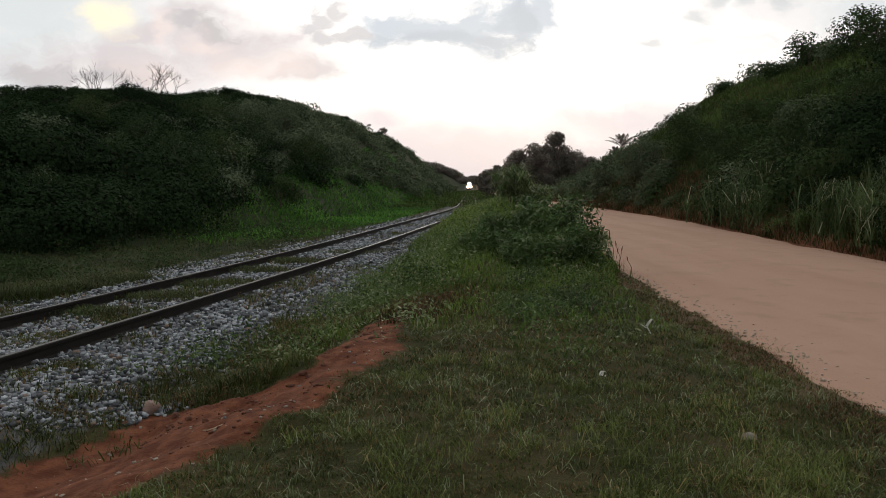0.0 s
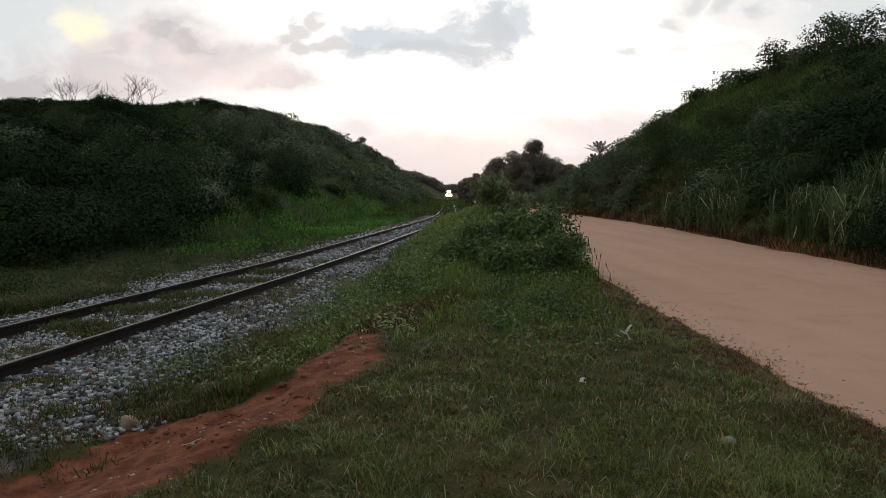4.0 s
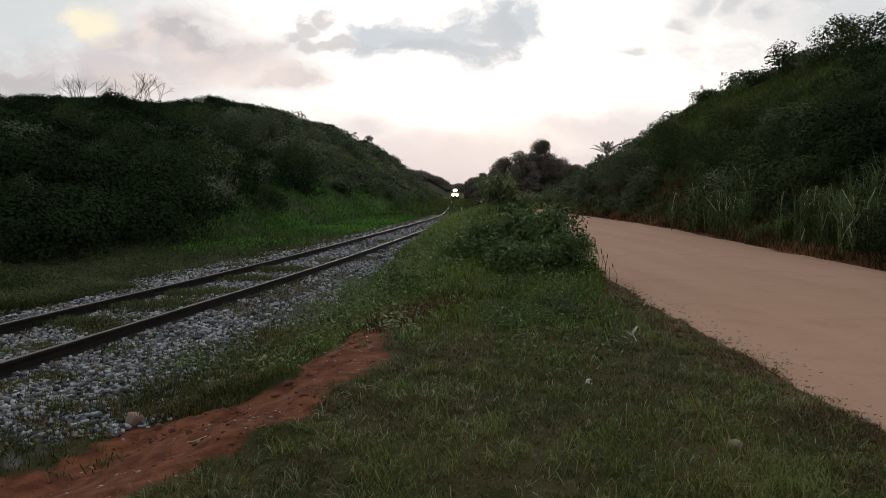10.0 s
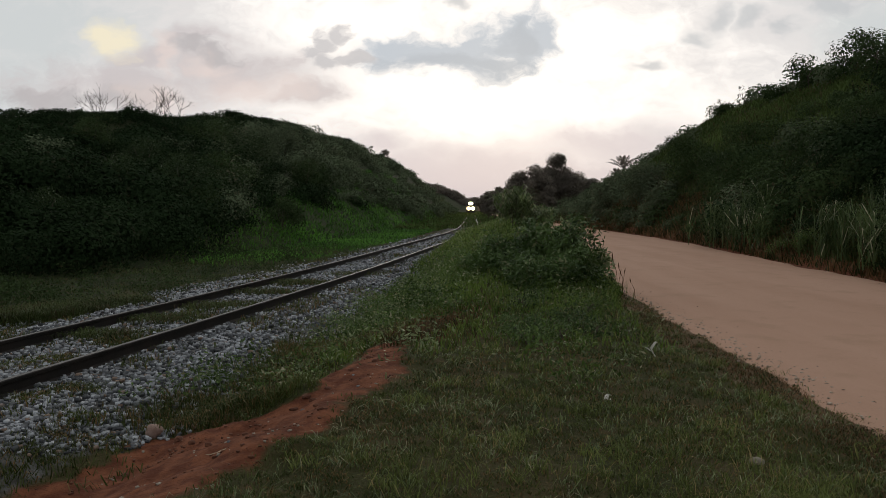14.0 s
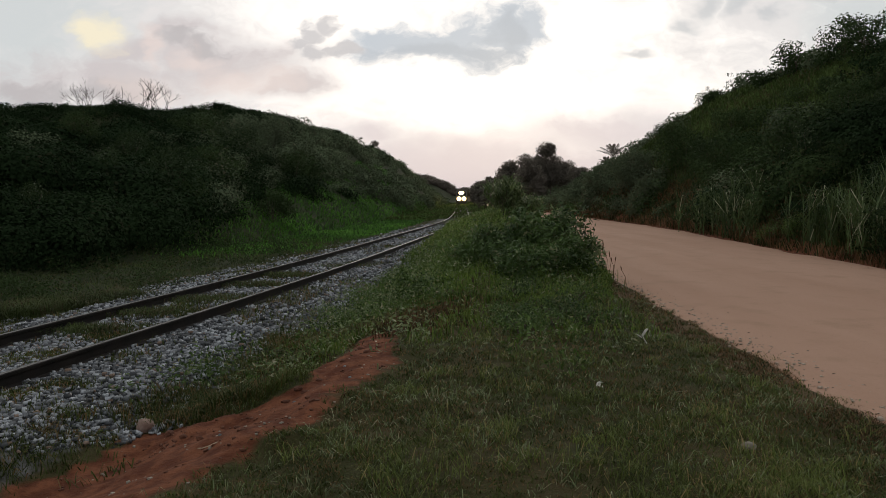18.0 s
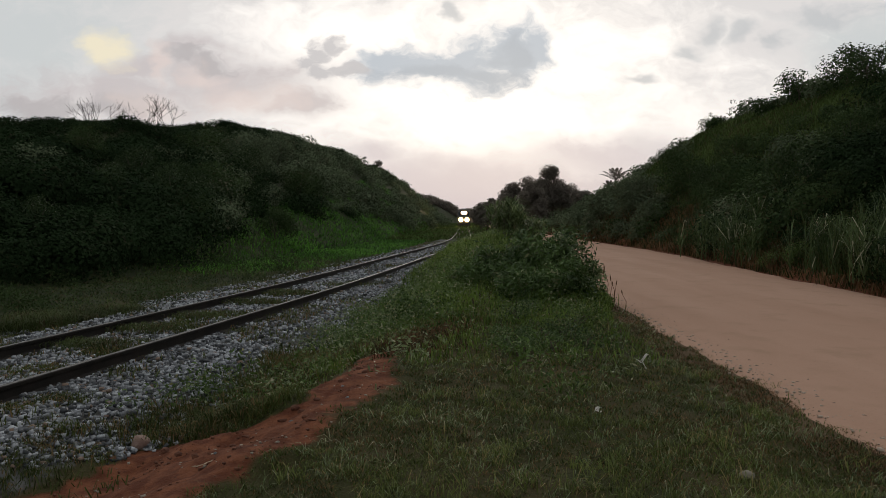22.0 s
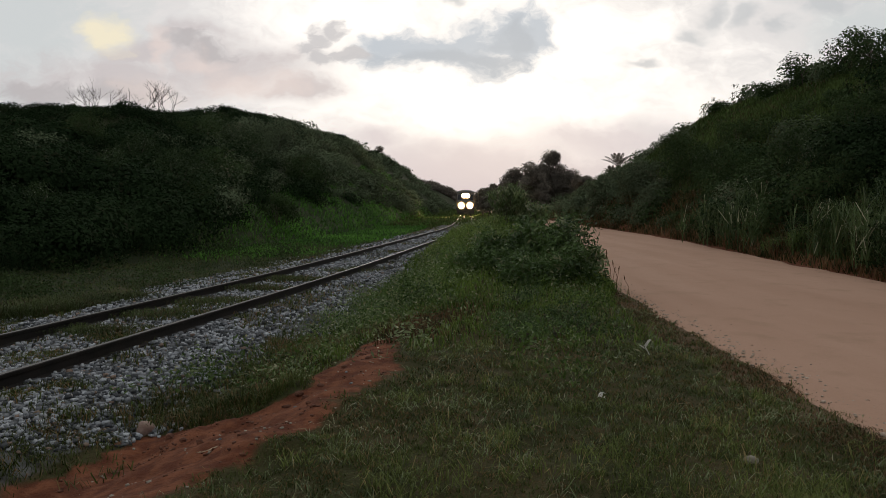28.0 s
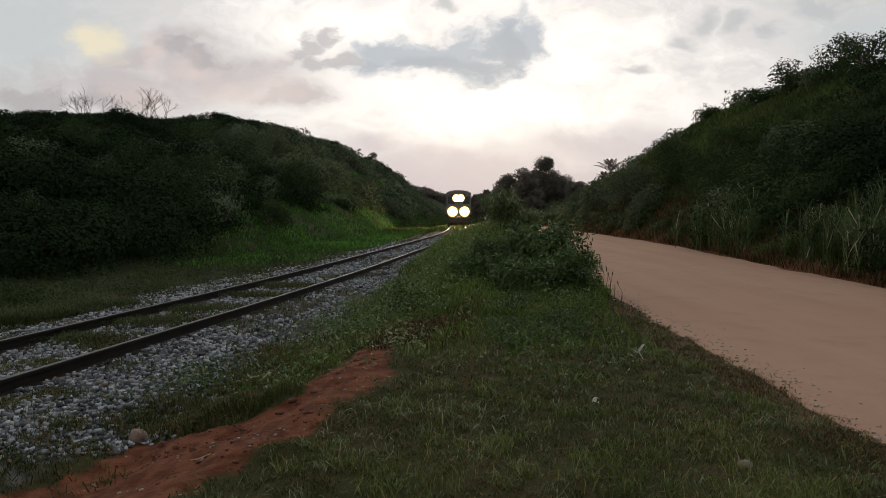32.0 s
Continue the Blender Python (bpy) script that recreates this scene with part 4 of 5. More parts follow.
tagged(new("trackside_weeds", cast("trackside_weeds", planted(CREEP, s, rng.uniform(0.8, 2.0, len(s)), rng.uniform(0, 6.3, len(s)), rng.integers(0, 5, len(s))), QUAD, BANKLEAF)),
       "dark creeping weeds between the track and the hill", "weeds", kind="stuff")
at = tufted(scatter(1500, lambda y: track_x(y) - left_foot(y) - 1.0, lambda y: track_x(y) - 2.6, 9, 34, lambda x, y: np.clip(4.0 * hills(x, y, 1.2, 70), 0, 1), 1.2), 11, 0.09)
grass_stuff("trackside_grass", "dry brown and green grass tufts beside the far rail", at, rng.uniform(0.08, 0.30, len(at)), 0.014, 1.8, SIDE)


# ---- shrubs on the mound ----
def shrub(x, y, radius, tall, leaves, leaf, seed, label, mat=None, clumps=14, group="shrubs on the mound"):
    z = float(ground_z(x, y))
    ob = thing("shrub", label, "shrub", pose(x, y, z - 0.03), group)
    g = random.Random(seed)
    for k in range(5):
        bm = bmesh.new()
        a = g.uniform(0, 6.28)
        r = radius * g.uniform(0.2, 0.5)
        tube(bm, [(0.05 * math.cos(a), 0.05 * math.sin(a), 0), (r * 0.5 * math.cos(a), r * 0.5 * math.sin(a), tall * 0.4), (r * math.cos(a + 0.3), r * math.sin(a + 0.3), tall * g.uniform(0.6, 0.85))], [0.018, 0.012, 0.005], 5)
        part("stem", bm, BARK, ob)
    part("foliage", cast("foliage", clump_leaves(leaves, clumps, radius, tall, leaf, seed, 0.0, 0.95, 0.55), QUAD, mat or BUSHLEAF), mat or BUSHLEAF, ob)
    return ob


shrub(1.95, 14.5, 1.0, 1.02, 4600, 0.13, 201, "dense dark green broad-leaved shrub on the mound", None, 26)
shrub(1.15, 14.0, 0.7, 0.62, 1900, 0.12, 212, "lower dark green shrub leaning out from the larger one", None, 14)
shrub(1.75, 13.5, 0.65, 0.40, 1300, 0.11, 213, "low dark shrub at the front of the mound", None, 14)
shrub(0.80, 14.4, 0.75, 0.78, 2200, 0.12, 221, "dark green shrub spreading over the mound's grassy side", None, 16)
shrub(1.45, 13.0, 0.72, 0.50, 1900, 0.11, 222, "low dark green shrub at the front of the mound", None, 15)
shrub(2.25, 13.4, 0.55, 0.60, 1500, 0.11, 223, "dark green shrub at the front of the mound by the road", None, 12)
for k, (x, y, rad) in enumerate([(0.85, 8.7, 0.40), (1.30, 9.0, 0.45), (0.80, 9.4, 0.40), (1.70, 9.3, 0.42), (1.15, 9.7, 0.45)]):
    shrub(x, y, rad, 0.22, 900, 0.042, 240 + k, "low dark leafy weed clump in the turf", None, 9)
shrub(2.85, 15.0, 0.42, 0.62, 900, 0.15, 202, "leafy shrub with pale shining leaves by the road", PALELEAF, 8)
shrub(2.35, 15.3, 0.45, 1.12, 700, 0.14, 204, "upright shrub with pale tips on the mound", PALELEAF, 8)
shrub(0.4, 14.9, 0.6, 0.42, 700, 0.10, 203, "low green shrub on the mound's grassy side", WEED, 12)
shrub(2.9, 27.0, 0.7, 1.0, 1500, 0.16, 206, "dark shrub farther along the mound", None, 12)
shrub(1.6, 9.9, 0.45, 0.24, 800, 0.048, 207, "low leafy weed clump in the turf", None, 9)
shrub(1.9, 10.8, 0.5, 0.24, 800, 0.048, 208, "low leafy weed clump in the turf", WEED, 9)
shrub(1.1, 11.2, 0.5, 0.24, 800, 0.048, 209, "low leafy weed clump in the turf", None, 9)
shrub(-0.5, 12.0, 0.6, 0.35, 600, 0.085, 210, "low leafy weed clump on the bank", WEED, 10)
shrub(-1.1, 13.2, 0.6, 0.35, 600, 0.085, 211, "low leafy weed clump on the bank", WEED, 10)


def drooping(x, y, radius, tall, count, seed):
    """A shrub of long hanging leaves on arching stems."""
    ob = thing("drooping_shrub", "tall shrub with long drooping leaves farther along the mound", "shrub", pose(x, y, float(ground_z(x, y)) - 0.03), "shrubs on the mound")
    g = np.random.default_rng(seed)
    for k in range(9):
        a = g.uniform(0, 6.28)
        r = radius * g.uniform(0.3, 0.75)
        bm = bmesh.new()
        tube(bm, [(0.06 * math.cos(a), 0.06 * math.sin(a), 0), (r * 0.4 * math.cos(a), r * 0.4 * math.sin(a), tall * 0.6), (r * math.cos(a), r * math.sin(a), tall * g.uniform(0.75, 0.95))], [0.016, 0.011, 0.005], 5)
        part("stem", bm, BARK, ob)
    c, size = heap(16, radius, tall * 0.95, seed, tall * 0.1)
    k = g.integers(0, 16, count)
    d = unit(g.normal(size=(count, 3)) + np.array([0, 0, 0.6]))
    at = c[k] + d * size[k][:, None] * g.uniform(0.3, 0.9, (count, 1))
    part("foliage", cast("foliage", blades(at, radius * g.uniform(0.30, 0.55, count), 0.045, 2.3), BLADE, DROOP), DROOP, ob)


drooping(2.0, 25.0, 0.80, 1.40, 760, 205)
drooping(2.75, 25.6, 0.6, 1.10, 320, 215)

# Single bushes that stand out of the scrub on both slopes.
# The palest of these bushes carry the distance haze in their leaf colour.
for k, (x, y, r, tall, n, leaf, mat, lab) in enumerate([
        (13.6, 55, 1.7, 3.0, 3000, 0.22, HAZED, "rounded pale green bush at the foot of the road bank"),
        (13.2, 48, 1.1, 2.0, 1600, 0.20, HAZED, "smaller pale bush at the foot of the road bank"),
        (13.3, 64, 1.6, 2.8, 2400, 0.24, HAZED, "rounded haze-paled bush at the foot of the road bank"),
        (15.2, 47, 1.8, 2.6, 3000, 0.20, BANKLEAF, "dark round bush on the road bank"),
        (14.2, 36, 1.3, 1.9, 2200, 0.16, BANKLEAF, "dark round bush on the road bank"),
        (13.0, 24, 1.0, 1.5, 2000, 0.12, BANKLEAF, "dark leafy bush on the road bank"),
        (-11.6, 33, 1.3, 1.9, 2600, 0.14, BANKLEAF, "rounded bush at the foot of the hill"),
        (-9.6, 41, 1.2, 1.8, 2200, 0.16, BANKLEAF, "rounded bush at the foot of the hill"),
        (-13.6, 44, 1.8, 2.4, 3000, 0.18, BANKLEAF, "broad bush on the hillside"),
        (-15.5, 58, 1.9, 2.4, 3000, 0.22, HAZED, "broad haze-paled bush on the hillside"),
        (-11.5, 57, 1.5, 2.2, 2400, 0.20, BANKLEAF, "rounded bush low on the hillside"),
        (-10.5, 72, 1.7, 2.6, 2400, 0.24, HAZED, "broad haze-paled bush low on the hillside"),
        (-12.6, 34.6, 1.8, 2.7, 4200, 0.12, GLINTED, "spreading bush with sky glints put in as pale leaves, low on the hillside"),
        (-14.2, 51, 2.0, 2.6, 3600, 0.16, GLINTED, "spreading bush with scattered pale leaves on the hillside"),
        (-10.2, 58.5, 1.7, 2.4, 3000, 0.17, GLINTED, "bush with scattered pale leaves at the hill's foot"),
        (-15.5, 66.5, 2.1, 2.6, 3000, 0.20, HAZED, "broad haze-paled bush high on the hillside"),
        (-14.4, 31.2, 1.3, 2.0, 3200, 0.11, GLINTED, "bush with scattered pale leaves on the hillside"),
        (-13.6, 24.4, 0.9, 1.5, 2400, 0.09, GLINTED, "small bush with pale leaves at the hill's foot"),
        (-19.8, 40.2, 1.7, 2.2, 3200, 0.14, BANKLEAF, "rounded bush high on the hillside"),
        (-8.6, 76.5, 1.9, 2.6, 2600, 0.22, HAZED, "broad haze-paled bush at the hill's foot"),
        (-17.4, 52.3, 2.0, 2.5, 3200, 0.17, BANKLEAF, "rounded bush high on the hillside"),
        (-16.8, 39.5, 1.5, 2.2, 3200, 0.13, GLINTED, "bush with scattered pale leaves on the hillside"),
        (14.6, 57.5, 1.2, 2.2, 2400, 0.18, HAZED, "upright haze-paled bush on the road bank"),
        (16.6, 54.6, 1.5, 2.4, 2600, 0.18, BANKLEAF, "rounded bush on the road bank"),
        (15.0, 42.0, 1.2, 2.0, 2600, 0.14, GLINTED, "bush with scattered pale leaves on the road bank"),
        (13.6, 32.0, 1.1, 1.9, 2800, 0.12, GLINTED, "bush with scattered pale leaves low on the road bank"),
        (14.3, 29.2, 1.2, 1.9, 2800, 0.11, GLINTED, "bush with scattered pale leaves on the road bank"),
        (16.0, 29.4, 1.3, 1.9, 2800, 0.11, BANKLEAF, "dark leafy bush high on the road bank"),
        (16.9, 43.7, 1.3, 2.0, 2600, 0.15, BANKLEAF, "dark leafy bush high on the road bank"),
        (11.3, 24.0, 0.6, 0.8, 1200, 0.08, WEED, "low leafy weed clump on the bare foot of the road bank"),
        (11.1, 25.2, 0.5, 0.6, 900, 0.08, WEED, "low leafy weed clump on the bare foot of the road bank")]):
    shrub(x, y, r, tall, n, leaf, 230 + k, lab, mat, 16, "bushes on the slopes")


# Thin grass stalks at the road's edge.
for k, (x, y, tall) in enumerate([(2.95, 14.2, 0.62), (3.02, 14.0, 0.75), (3.08, 13.7, 0.5), (3.12, 13.9, 0.6), (2.98, 13.6, 0.45), (3.2, 13.3, 0.42)]):
    ob = thing("grass_stalk", "thin dry grass stalk by the road", "grass stalk", pose(x, y, float(ground_z(x, y))), "stalks by the road")
    bm = bmesh.new()
    tube(bm, [(0, 0, -0.03), (0.02, 0, tall * 0.5), (0.05 * (-1) ** k, 0.03, tall * 0.82)], [0.006, 0.005, 0.003], 5)
    part("stem", bm, DRY, ob)
    bm = bmesh.new()
    tube(bm, [(0.05 * (-1) ** k, 0.03, tall * 0.80), (0.055 * (-1) ** k, 0.03, tall * 0.9), (0.065 * (-1) ** k, 0.03, tall)], [0.004, 0.012, 0.003], 5)
    part("seed_head", bm, DRY, ob)
    gb = np.array([[0.0, 0.0, 0.0]] * 5) + np.random.default_rng(k).normal(0, 0.03, (5, 3)) * np.array([1, 1, 0])
    part("leaf_tuft", cast("leaf_tuft", blades(gb, np.full(5, tall * 0.6), 0.012, 1.0), BLADE, TUFT), TUFT, ob)


# ---- cane grass at the foot of the road bank ----
def cane(x, y, stalks, tall, width, seed):
    z = float(ground_z(x, y))
    g = np.random.default_rng(seed)
    ob = thing("cane_clump", "tall cane grass with arching pale leaves on the bank", "cane grass", pose(x, y, z), "cane along the bank")
    n = stalks * 11
    base = np.repeat(np.stack([g.normal(0, width, stalks), g.normal(0, width * 0.4, stalks), np.zeros(stalks)], -1), 11, axis=0)
    base[:, 2] = np.tile(np.linspace(0.0, 0.75, 11), stalks) * tall * 0.8
    high = tall * g.uniform(0.35, 0.62, n)
    keep = blades(base, high, 0.028, 1.5)
    tagged(part("foliage", cast("foliage", keep, BLADE, CANE), CANE, ob), kind="stuff")
    for k in range(stalks):
        p = base[k * 11]
        bm = bmesh.new()
        rod(bm, (p[0], p[1], -0.05), (p[0] + g.normal(0, 0.06), p[1] + g.normal(0, 0.06), tall * 0.8), 0.014, 0.006, 5)
        part("stalk", bm, CANE, ob)


for k, (x, y, n, tall, w) in enumerate([(12.5, 34.5, 14, 1.6, 0.5), (12.2, 32.5, 18, 1.8, 0.5), (12.0, 30.8, 18, 1.9, 0.5), (11.8, 29.2, 16, 1.7, 0.5), (11.6, 27.4, 14, 1.6, 0.45), (12.6, 30.0, 14, 1.9, 0.5),
                                        (11.4, 21.6, 16, 1.9, 0.45), (11.3, 20.2, 18, 2.0, 0.45), (11.6, 19.2, 16, 2.0, 0.45), (11.1, 18.0, 16, 1.8, 0.4), (12.0, 18.6, 16, 2.0, 0.5), (11.3, 16.6, 12, 1.6, 0.4)]):
    cane(x - 0.3, y, n, tall * (1.12 if y > 24 else 0.92), w, 300 + k)


def grass_clump(x, y, wide, tall, n, seed, mat):
    ob = thing("grass_clump", "rounded dark clump of long grass beside the track", "grass clump", pose(x, y, float(ground_z(x, y)) - 0.01), "grass clumps by the track")
    g = np.random.default_rng(seed)
    base = np.stack([g.normal(0, wide, n), g.normal(0, wide * 0.7, n), np.zeros(n)], -1)
    tagged(part("grass_tuft", cast("grass_tuft", blades(base, tall * g.uniform(0.5, 1.1, n), 0.012, 1.4), BLADE, mat), mat, ob), kind="stuff")


for k, (x, y, wide, tall, n) in enumerate([(-6.75, 13.2, 0.34, 0.52, 2200), (-7.3, 12.8, 0.32, 0.46, 1800), (-7.9, 12.3, 0.28, 0.40, 1200), (-6.2, 13.9, 0.28, 0.36, 1200), (-4.35, 11.6, 0.3, 0.16, 450), (-3.9, 13.4, 0.3, 0.16, 450), (-3.2, 17.2, 0.3, 0.18, 400), (-2.9, 19.6, 0.35, 0.2, 400), (-3.75, 7.1, 0.16, 0.13, 420), (-4.0, 6.8, 0.14, 0.11, 300), (-5.0, 8.1, 0.22, 0.11, 380), (-4.6, 9.5, 0.25, 0.12, 420), (-4.5, 10.4, 0.2, 0.12, 380), (-3.3, 6.2, 0.16, 0.12, 300), (-5.3, 7.4, 0.2, 0.1, 300), (-4.95, 10.1, 0.30, 0.20, 1000), (-4.7, 11.5, 0.32, 0.21, 1000), (-4.4, 13.1, 0.34, 0.21, 900), (-4.1, 15.3, 0.36, 0.22, 900), (-3.8, 17.2, 0.38, 0.22, 800), (-4.7, 8.5, 0.22, 0.13, 600)]):
    grass_clump(x, y, wide, tall, n, 900 + k, SIDE if tall > 0.18 else LAWN)


# ---- trees ----
def tree(x, y, tall, radius, seed, label, leaves=2600, leaf=0.42, low=0.25, clumps=22, group="trees beyond the road", mat=None):
    z = float(ground_z(x, y))
    tall = tall - z + 0.1
    ob = thing("tree", label, "tree", pose(x, y, z - 0.1), group)
    g = random.Random(seed)
    bm = bmesh.new()
    fork = tall * 0.45
    tube(bm, [(0, 0, 0), (0.1, 0.05, fork * 0.5), (g.uniform(-0.3, 0.3), g.uniform(-0.3, 0.3), fork), (g.uniform(-0.5, 0.5), g.uniform(-0.5, 0.5), tall * 0.85)], [0.03 * tall, 0.024 * tall, 0.018 * tall, 0.005 * tall], 8)
    part("trunk", bm, BARK, ob)
    for k in range(5):
        a = k * 1.26 + g.uniform(-0.4, 0.4)
        bm = bmesh.new()
        h = fork * g.uniform(0.7, 1.1)
        tube(bm, [(0, 0, h), (radius * 0.35 * math.cos(a), radius * 0.35 * math.sin(a), h + tall * 0.15), (radius * 0.75 * math.cos(a), radius * 0.75 * math.sin(a), h + tall * 0.3)], [0.014 * tall, 0.009 * tall, 0.003 * tall], 6)
        part("limb", bm, BARK, ob)
    part("crown", cast("crown", clump_leaves(leaves, clumps, radius, tall, leaf, seed, tall * low), QUAD, mat or HAZED_TREELEAF), mat or HAZED_TREELEAF, ob)
    return ob


for k, (x, y, top, r, low, n, lab) in enumerate([
        (16.9, 120, 10.6, 1.7, 0.55, 800, "tall tree with a knobbly open top above the others"),
        (13.2, 118, 8.4, 3.0, 0.10, 5200, "broad dark tree beyond the bend of the road"),
        (15.7, 122, 10.0, 3.4, 0.10, 6000, "broad dark tree beyond the bend of the road"),
        (18.5, 121, 8.4, 2.8, 0.08, 4200, "lower dark tree beyond the bend of the road"),
        (11.4, 126, 8.0, 2.7, 0.06, 4200, "lower dark tree beyond the bend of the road"),
        (9.2, 124, 6.0, 1.8, 0.05, 3000, "small dark tree beyond the bend of the road"),
        (20.4, 112, 6.2, 2.0, 0.05, 3000, "small dark tree on the falling bank"),
        (5.3, 100, 5.0, 1.5, 0.05, 2200, "small dark tree between track and road"),
        (5.9, 98, 4.3, 1.3, 0.05, 1800, "small dark tree between track and road"),
        (4.7, 106, 4.2, 1.2, 0.05, 1600, "small dark tree between track and road"),
        (-17.2, 182, 15.6, 1.7, 0.65, 260, "lone thin tree on the hill's crest"),
        (22.6, 76, 8.9, 1.5, 0.2, 1800, "leafy tree on the crest of the road bank"),
        (22.6, 63, 10.1, 1.5, 0.2, 1800, "leafy tree on the crest of the road bank"),
        (22.9, 53, 10.4, 1.4, 0.2, 1800, "leafy tree on the crest of the road bank"),
        (22.7, 48.5, 11.2, 1.9, 0.30, 1000, "leafy tree on the crest of the road bank"),
        (23.3, 44, 11.7, 1.9, 0.30, 1000, "leafy tree on the crest of the road bank"),
        (22.6, 40.5, 11.0, 1.9, 0.30, 1000, "leafy tree on the crest of the road bank"),
        (23.2, 38, 11.1, 1.9, 0.30, 1000, "leafy tree on the crest of the road bank")]):
    tree(x, y, top, r, 400 + k, lab, int(n * 1.7) if y > 90 else n, 0.34 if y > 90 else 0.18, low, 30 if n > 1400 else 12, "trees on the banks", HAZED_TREELEAF if y > 90 else BANKLEAF)


def palm(x, y, tall, fronds, reach, seed):
    z = float(ground_z(x, y))
    tall = max(tall - z - 0.6, 0.8)
    ob = thing("palm", "small palm with a ragged head of fronds on the bank", "palm", pose(x, y, z - 0.1), "palms on the bank")
    bm = bmesh.new()
    tube(bm, [(0, 0, 0), (0.05, 0, tall * 0.5), (0.12, 0.05, tall)], [0.16, 0.12, 0.10], 8)
    part("trunk", bm, BARK, ob)
    g = np.random.default_rng(seed)
    for k in range(fronds):
        a = 6.283 * k / fronds + g.uniform(-0.2, 0.2)
        rise = g.uniform(0.35, 1.4)
        q = np.linspace(0, 1, 16)
        r = reach * q * math.cos(rise)
        h = tall + reach * (math.sin(rise) * q - 0.38 * q * q)
        spine = np.stack([0.12 + r * math.cos(a), 0.05 + r * math.sin(a), h], -1)
        side = np.array([-math.sin(a), math.cos(a), 0])
        sets = []
        for sgn in (-1, 1):
            d = unit(side * sgn + np.array([math.cos(a), math.sin(a), 0]) * 0.5 + np.array([0, 0, -0.35]))
            L = (0.25 + 0.5 * np.sin(np.pi * np.clip(q, 0.08, 0.95)))[:, None] * reach * 0.24
            w = unit(np.gradient(spine, axis=0)) * 0.05
            sets.append(np.stack([spine - w, spine + w, spine + d * L + w * 0.3, spine + d * L - w * 0.3], 1))
        part("frond", cast("frond", np.concatenate(sets), QUAD, HAZED_TREELEAF), HAZED_TREELEAF, ob)


palm(22.0, 98, 7.6, 13, 2.9, 501)
palm(20.9, 97, 6.8, 11, 1.4, 502)


def bare_tree(x, y, tall, seed, label):
    z = float(ground_z(x, y)) + 0.5
    tall = max(tall + 0.3 - z, 1.2)
    ob = thing("bare_tree", label, "bare tree", pose(x, y, z), "bare trees on the crest")
    g = random.Random(seed)

    def grow(bm, p, d, length, r, depth):
        q = p + d * length
        tube(bm, [p, p + d * length * 0.5 + Vector((g.uniform(-1, 1), g.uniform(-1, 1), 0)) * length * 0.06, q], [r, r * 0.8, r * 0.55], 5)
        if depth:
            for _ in range(g.choice((2, 3))):
                e = (d + Vector((g.uniform(-0.9, 0.9), g.uniform(-0.9, 0.9), g.uniform(-0.2, 0.5)))).normalized()
                grow(bm, q, e, length * g.uniform(0.55, 0.8), r * 0.6, depth - 1)
    for _ in range(4):
        bm = bmesh.new()
        d = Vector((g.uniform(-0.7, 0.7), g.uniform(-0.5, 0.5), 1)).normalized()
        grow(bm, Vector((g.uniform(-0.3, 0.3), 0, 0)), d, tall * 0.36, 0.038, 3)
        part("branch", bm, DEADWOOD, ob)


# ---- crest plants that stand out against the sky ----
for k, (x, y, tall) in enumerate([(-28.1, 70, 13.5), (-29.1, 70, 12.9), (-31.9, 66.5, 12.6), (-31.2, 66.5, 12.5), (-26.9, 71, 12.6)]):
    bare_tree(x, y, tall, 520 + k, "leafless twiggy tree on the hill's crest")

tree(-17.1, 150, 14.15, 0.42, 540, "spindly sapling with a single tuft on the hill's crest", 90, 0.2, 0.86, 4, "trees on the banks", BANKLEAF)

# ---- sleepers ----
bm = bmesh.new()
box(bm, -1.35, 1.35, -0.11, 0.11, -0.16, 0.0, 0.012)
first = part("sleeper", bm, WOOD, track)
mesh_ = first.data
for k in range(170):
    y = -3.0 + k * 0.6
    h = math.atan2(float(track_x(y + 0.5) - track_x(y - 0.5)), 1.0)
    ob = first if k == 0 else part("sleeper", mesh_, WOOD, track)
    ob.matrix_world = pose(float(track_x(y)), y, -0.168 - 0.01 * (k % 3), 0, 0, -math.degrees(h) + rng.uniform(-1.5, 1.5))

# ---- the train ----
PAINT = solid("engine_paint", (0.16, 0.165, 0.17), (0.22, 0.22, 0.22), 1.5, 0.45, 0.0, 0.1)
STRIPE = solid("engine_stripe", (0.55, 0.35, 0.06), (0.62, 0.42, 0.10), 1.5, 0.5)
STEEL = solid("dark_steel", (0.035, 0.035, 0.036), (0.06, 0.055, 0.05), 2.0, 0.6, 0.6)
BEAM = lamp_glow("headlamp_beam", (1.0, 0.70, 0.36), 900.0)
# Warm glow for the wide discs that stand for the lamps' glare.
LAMP_GLARE = lamp_glow("lamp_glare", (1.0, 0.62, 0.30), 3.2)
mg, tg = material("cab_glass")
finish(tg, node(tg, "ShaderNodeBsdfPrincipled", {"Base Color": (0.02, 0.025, 0.03, 1), "Roughness": 0.08, "Specular IOR Level": 0.6}).outputs[0])
GLASS = mg


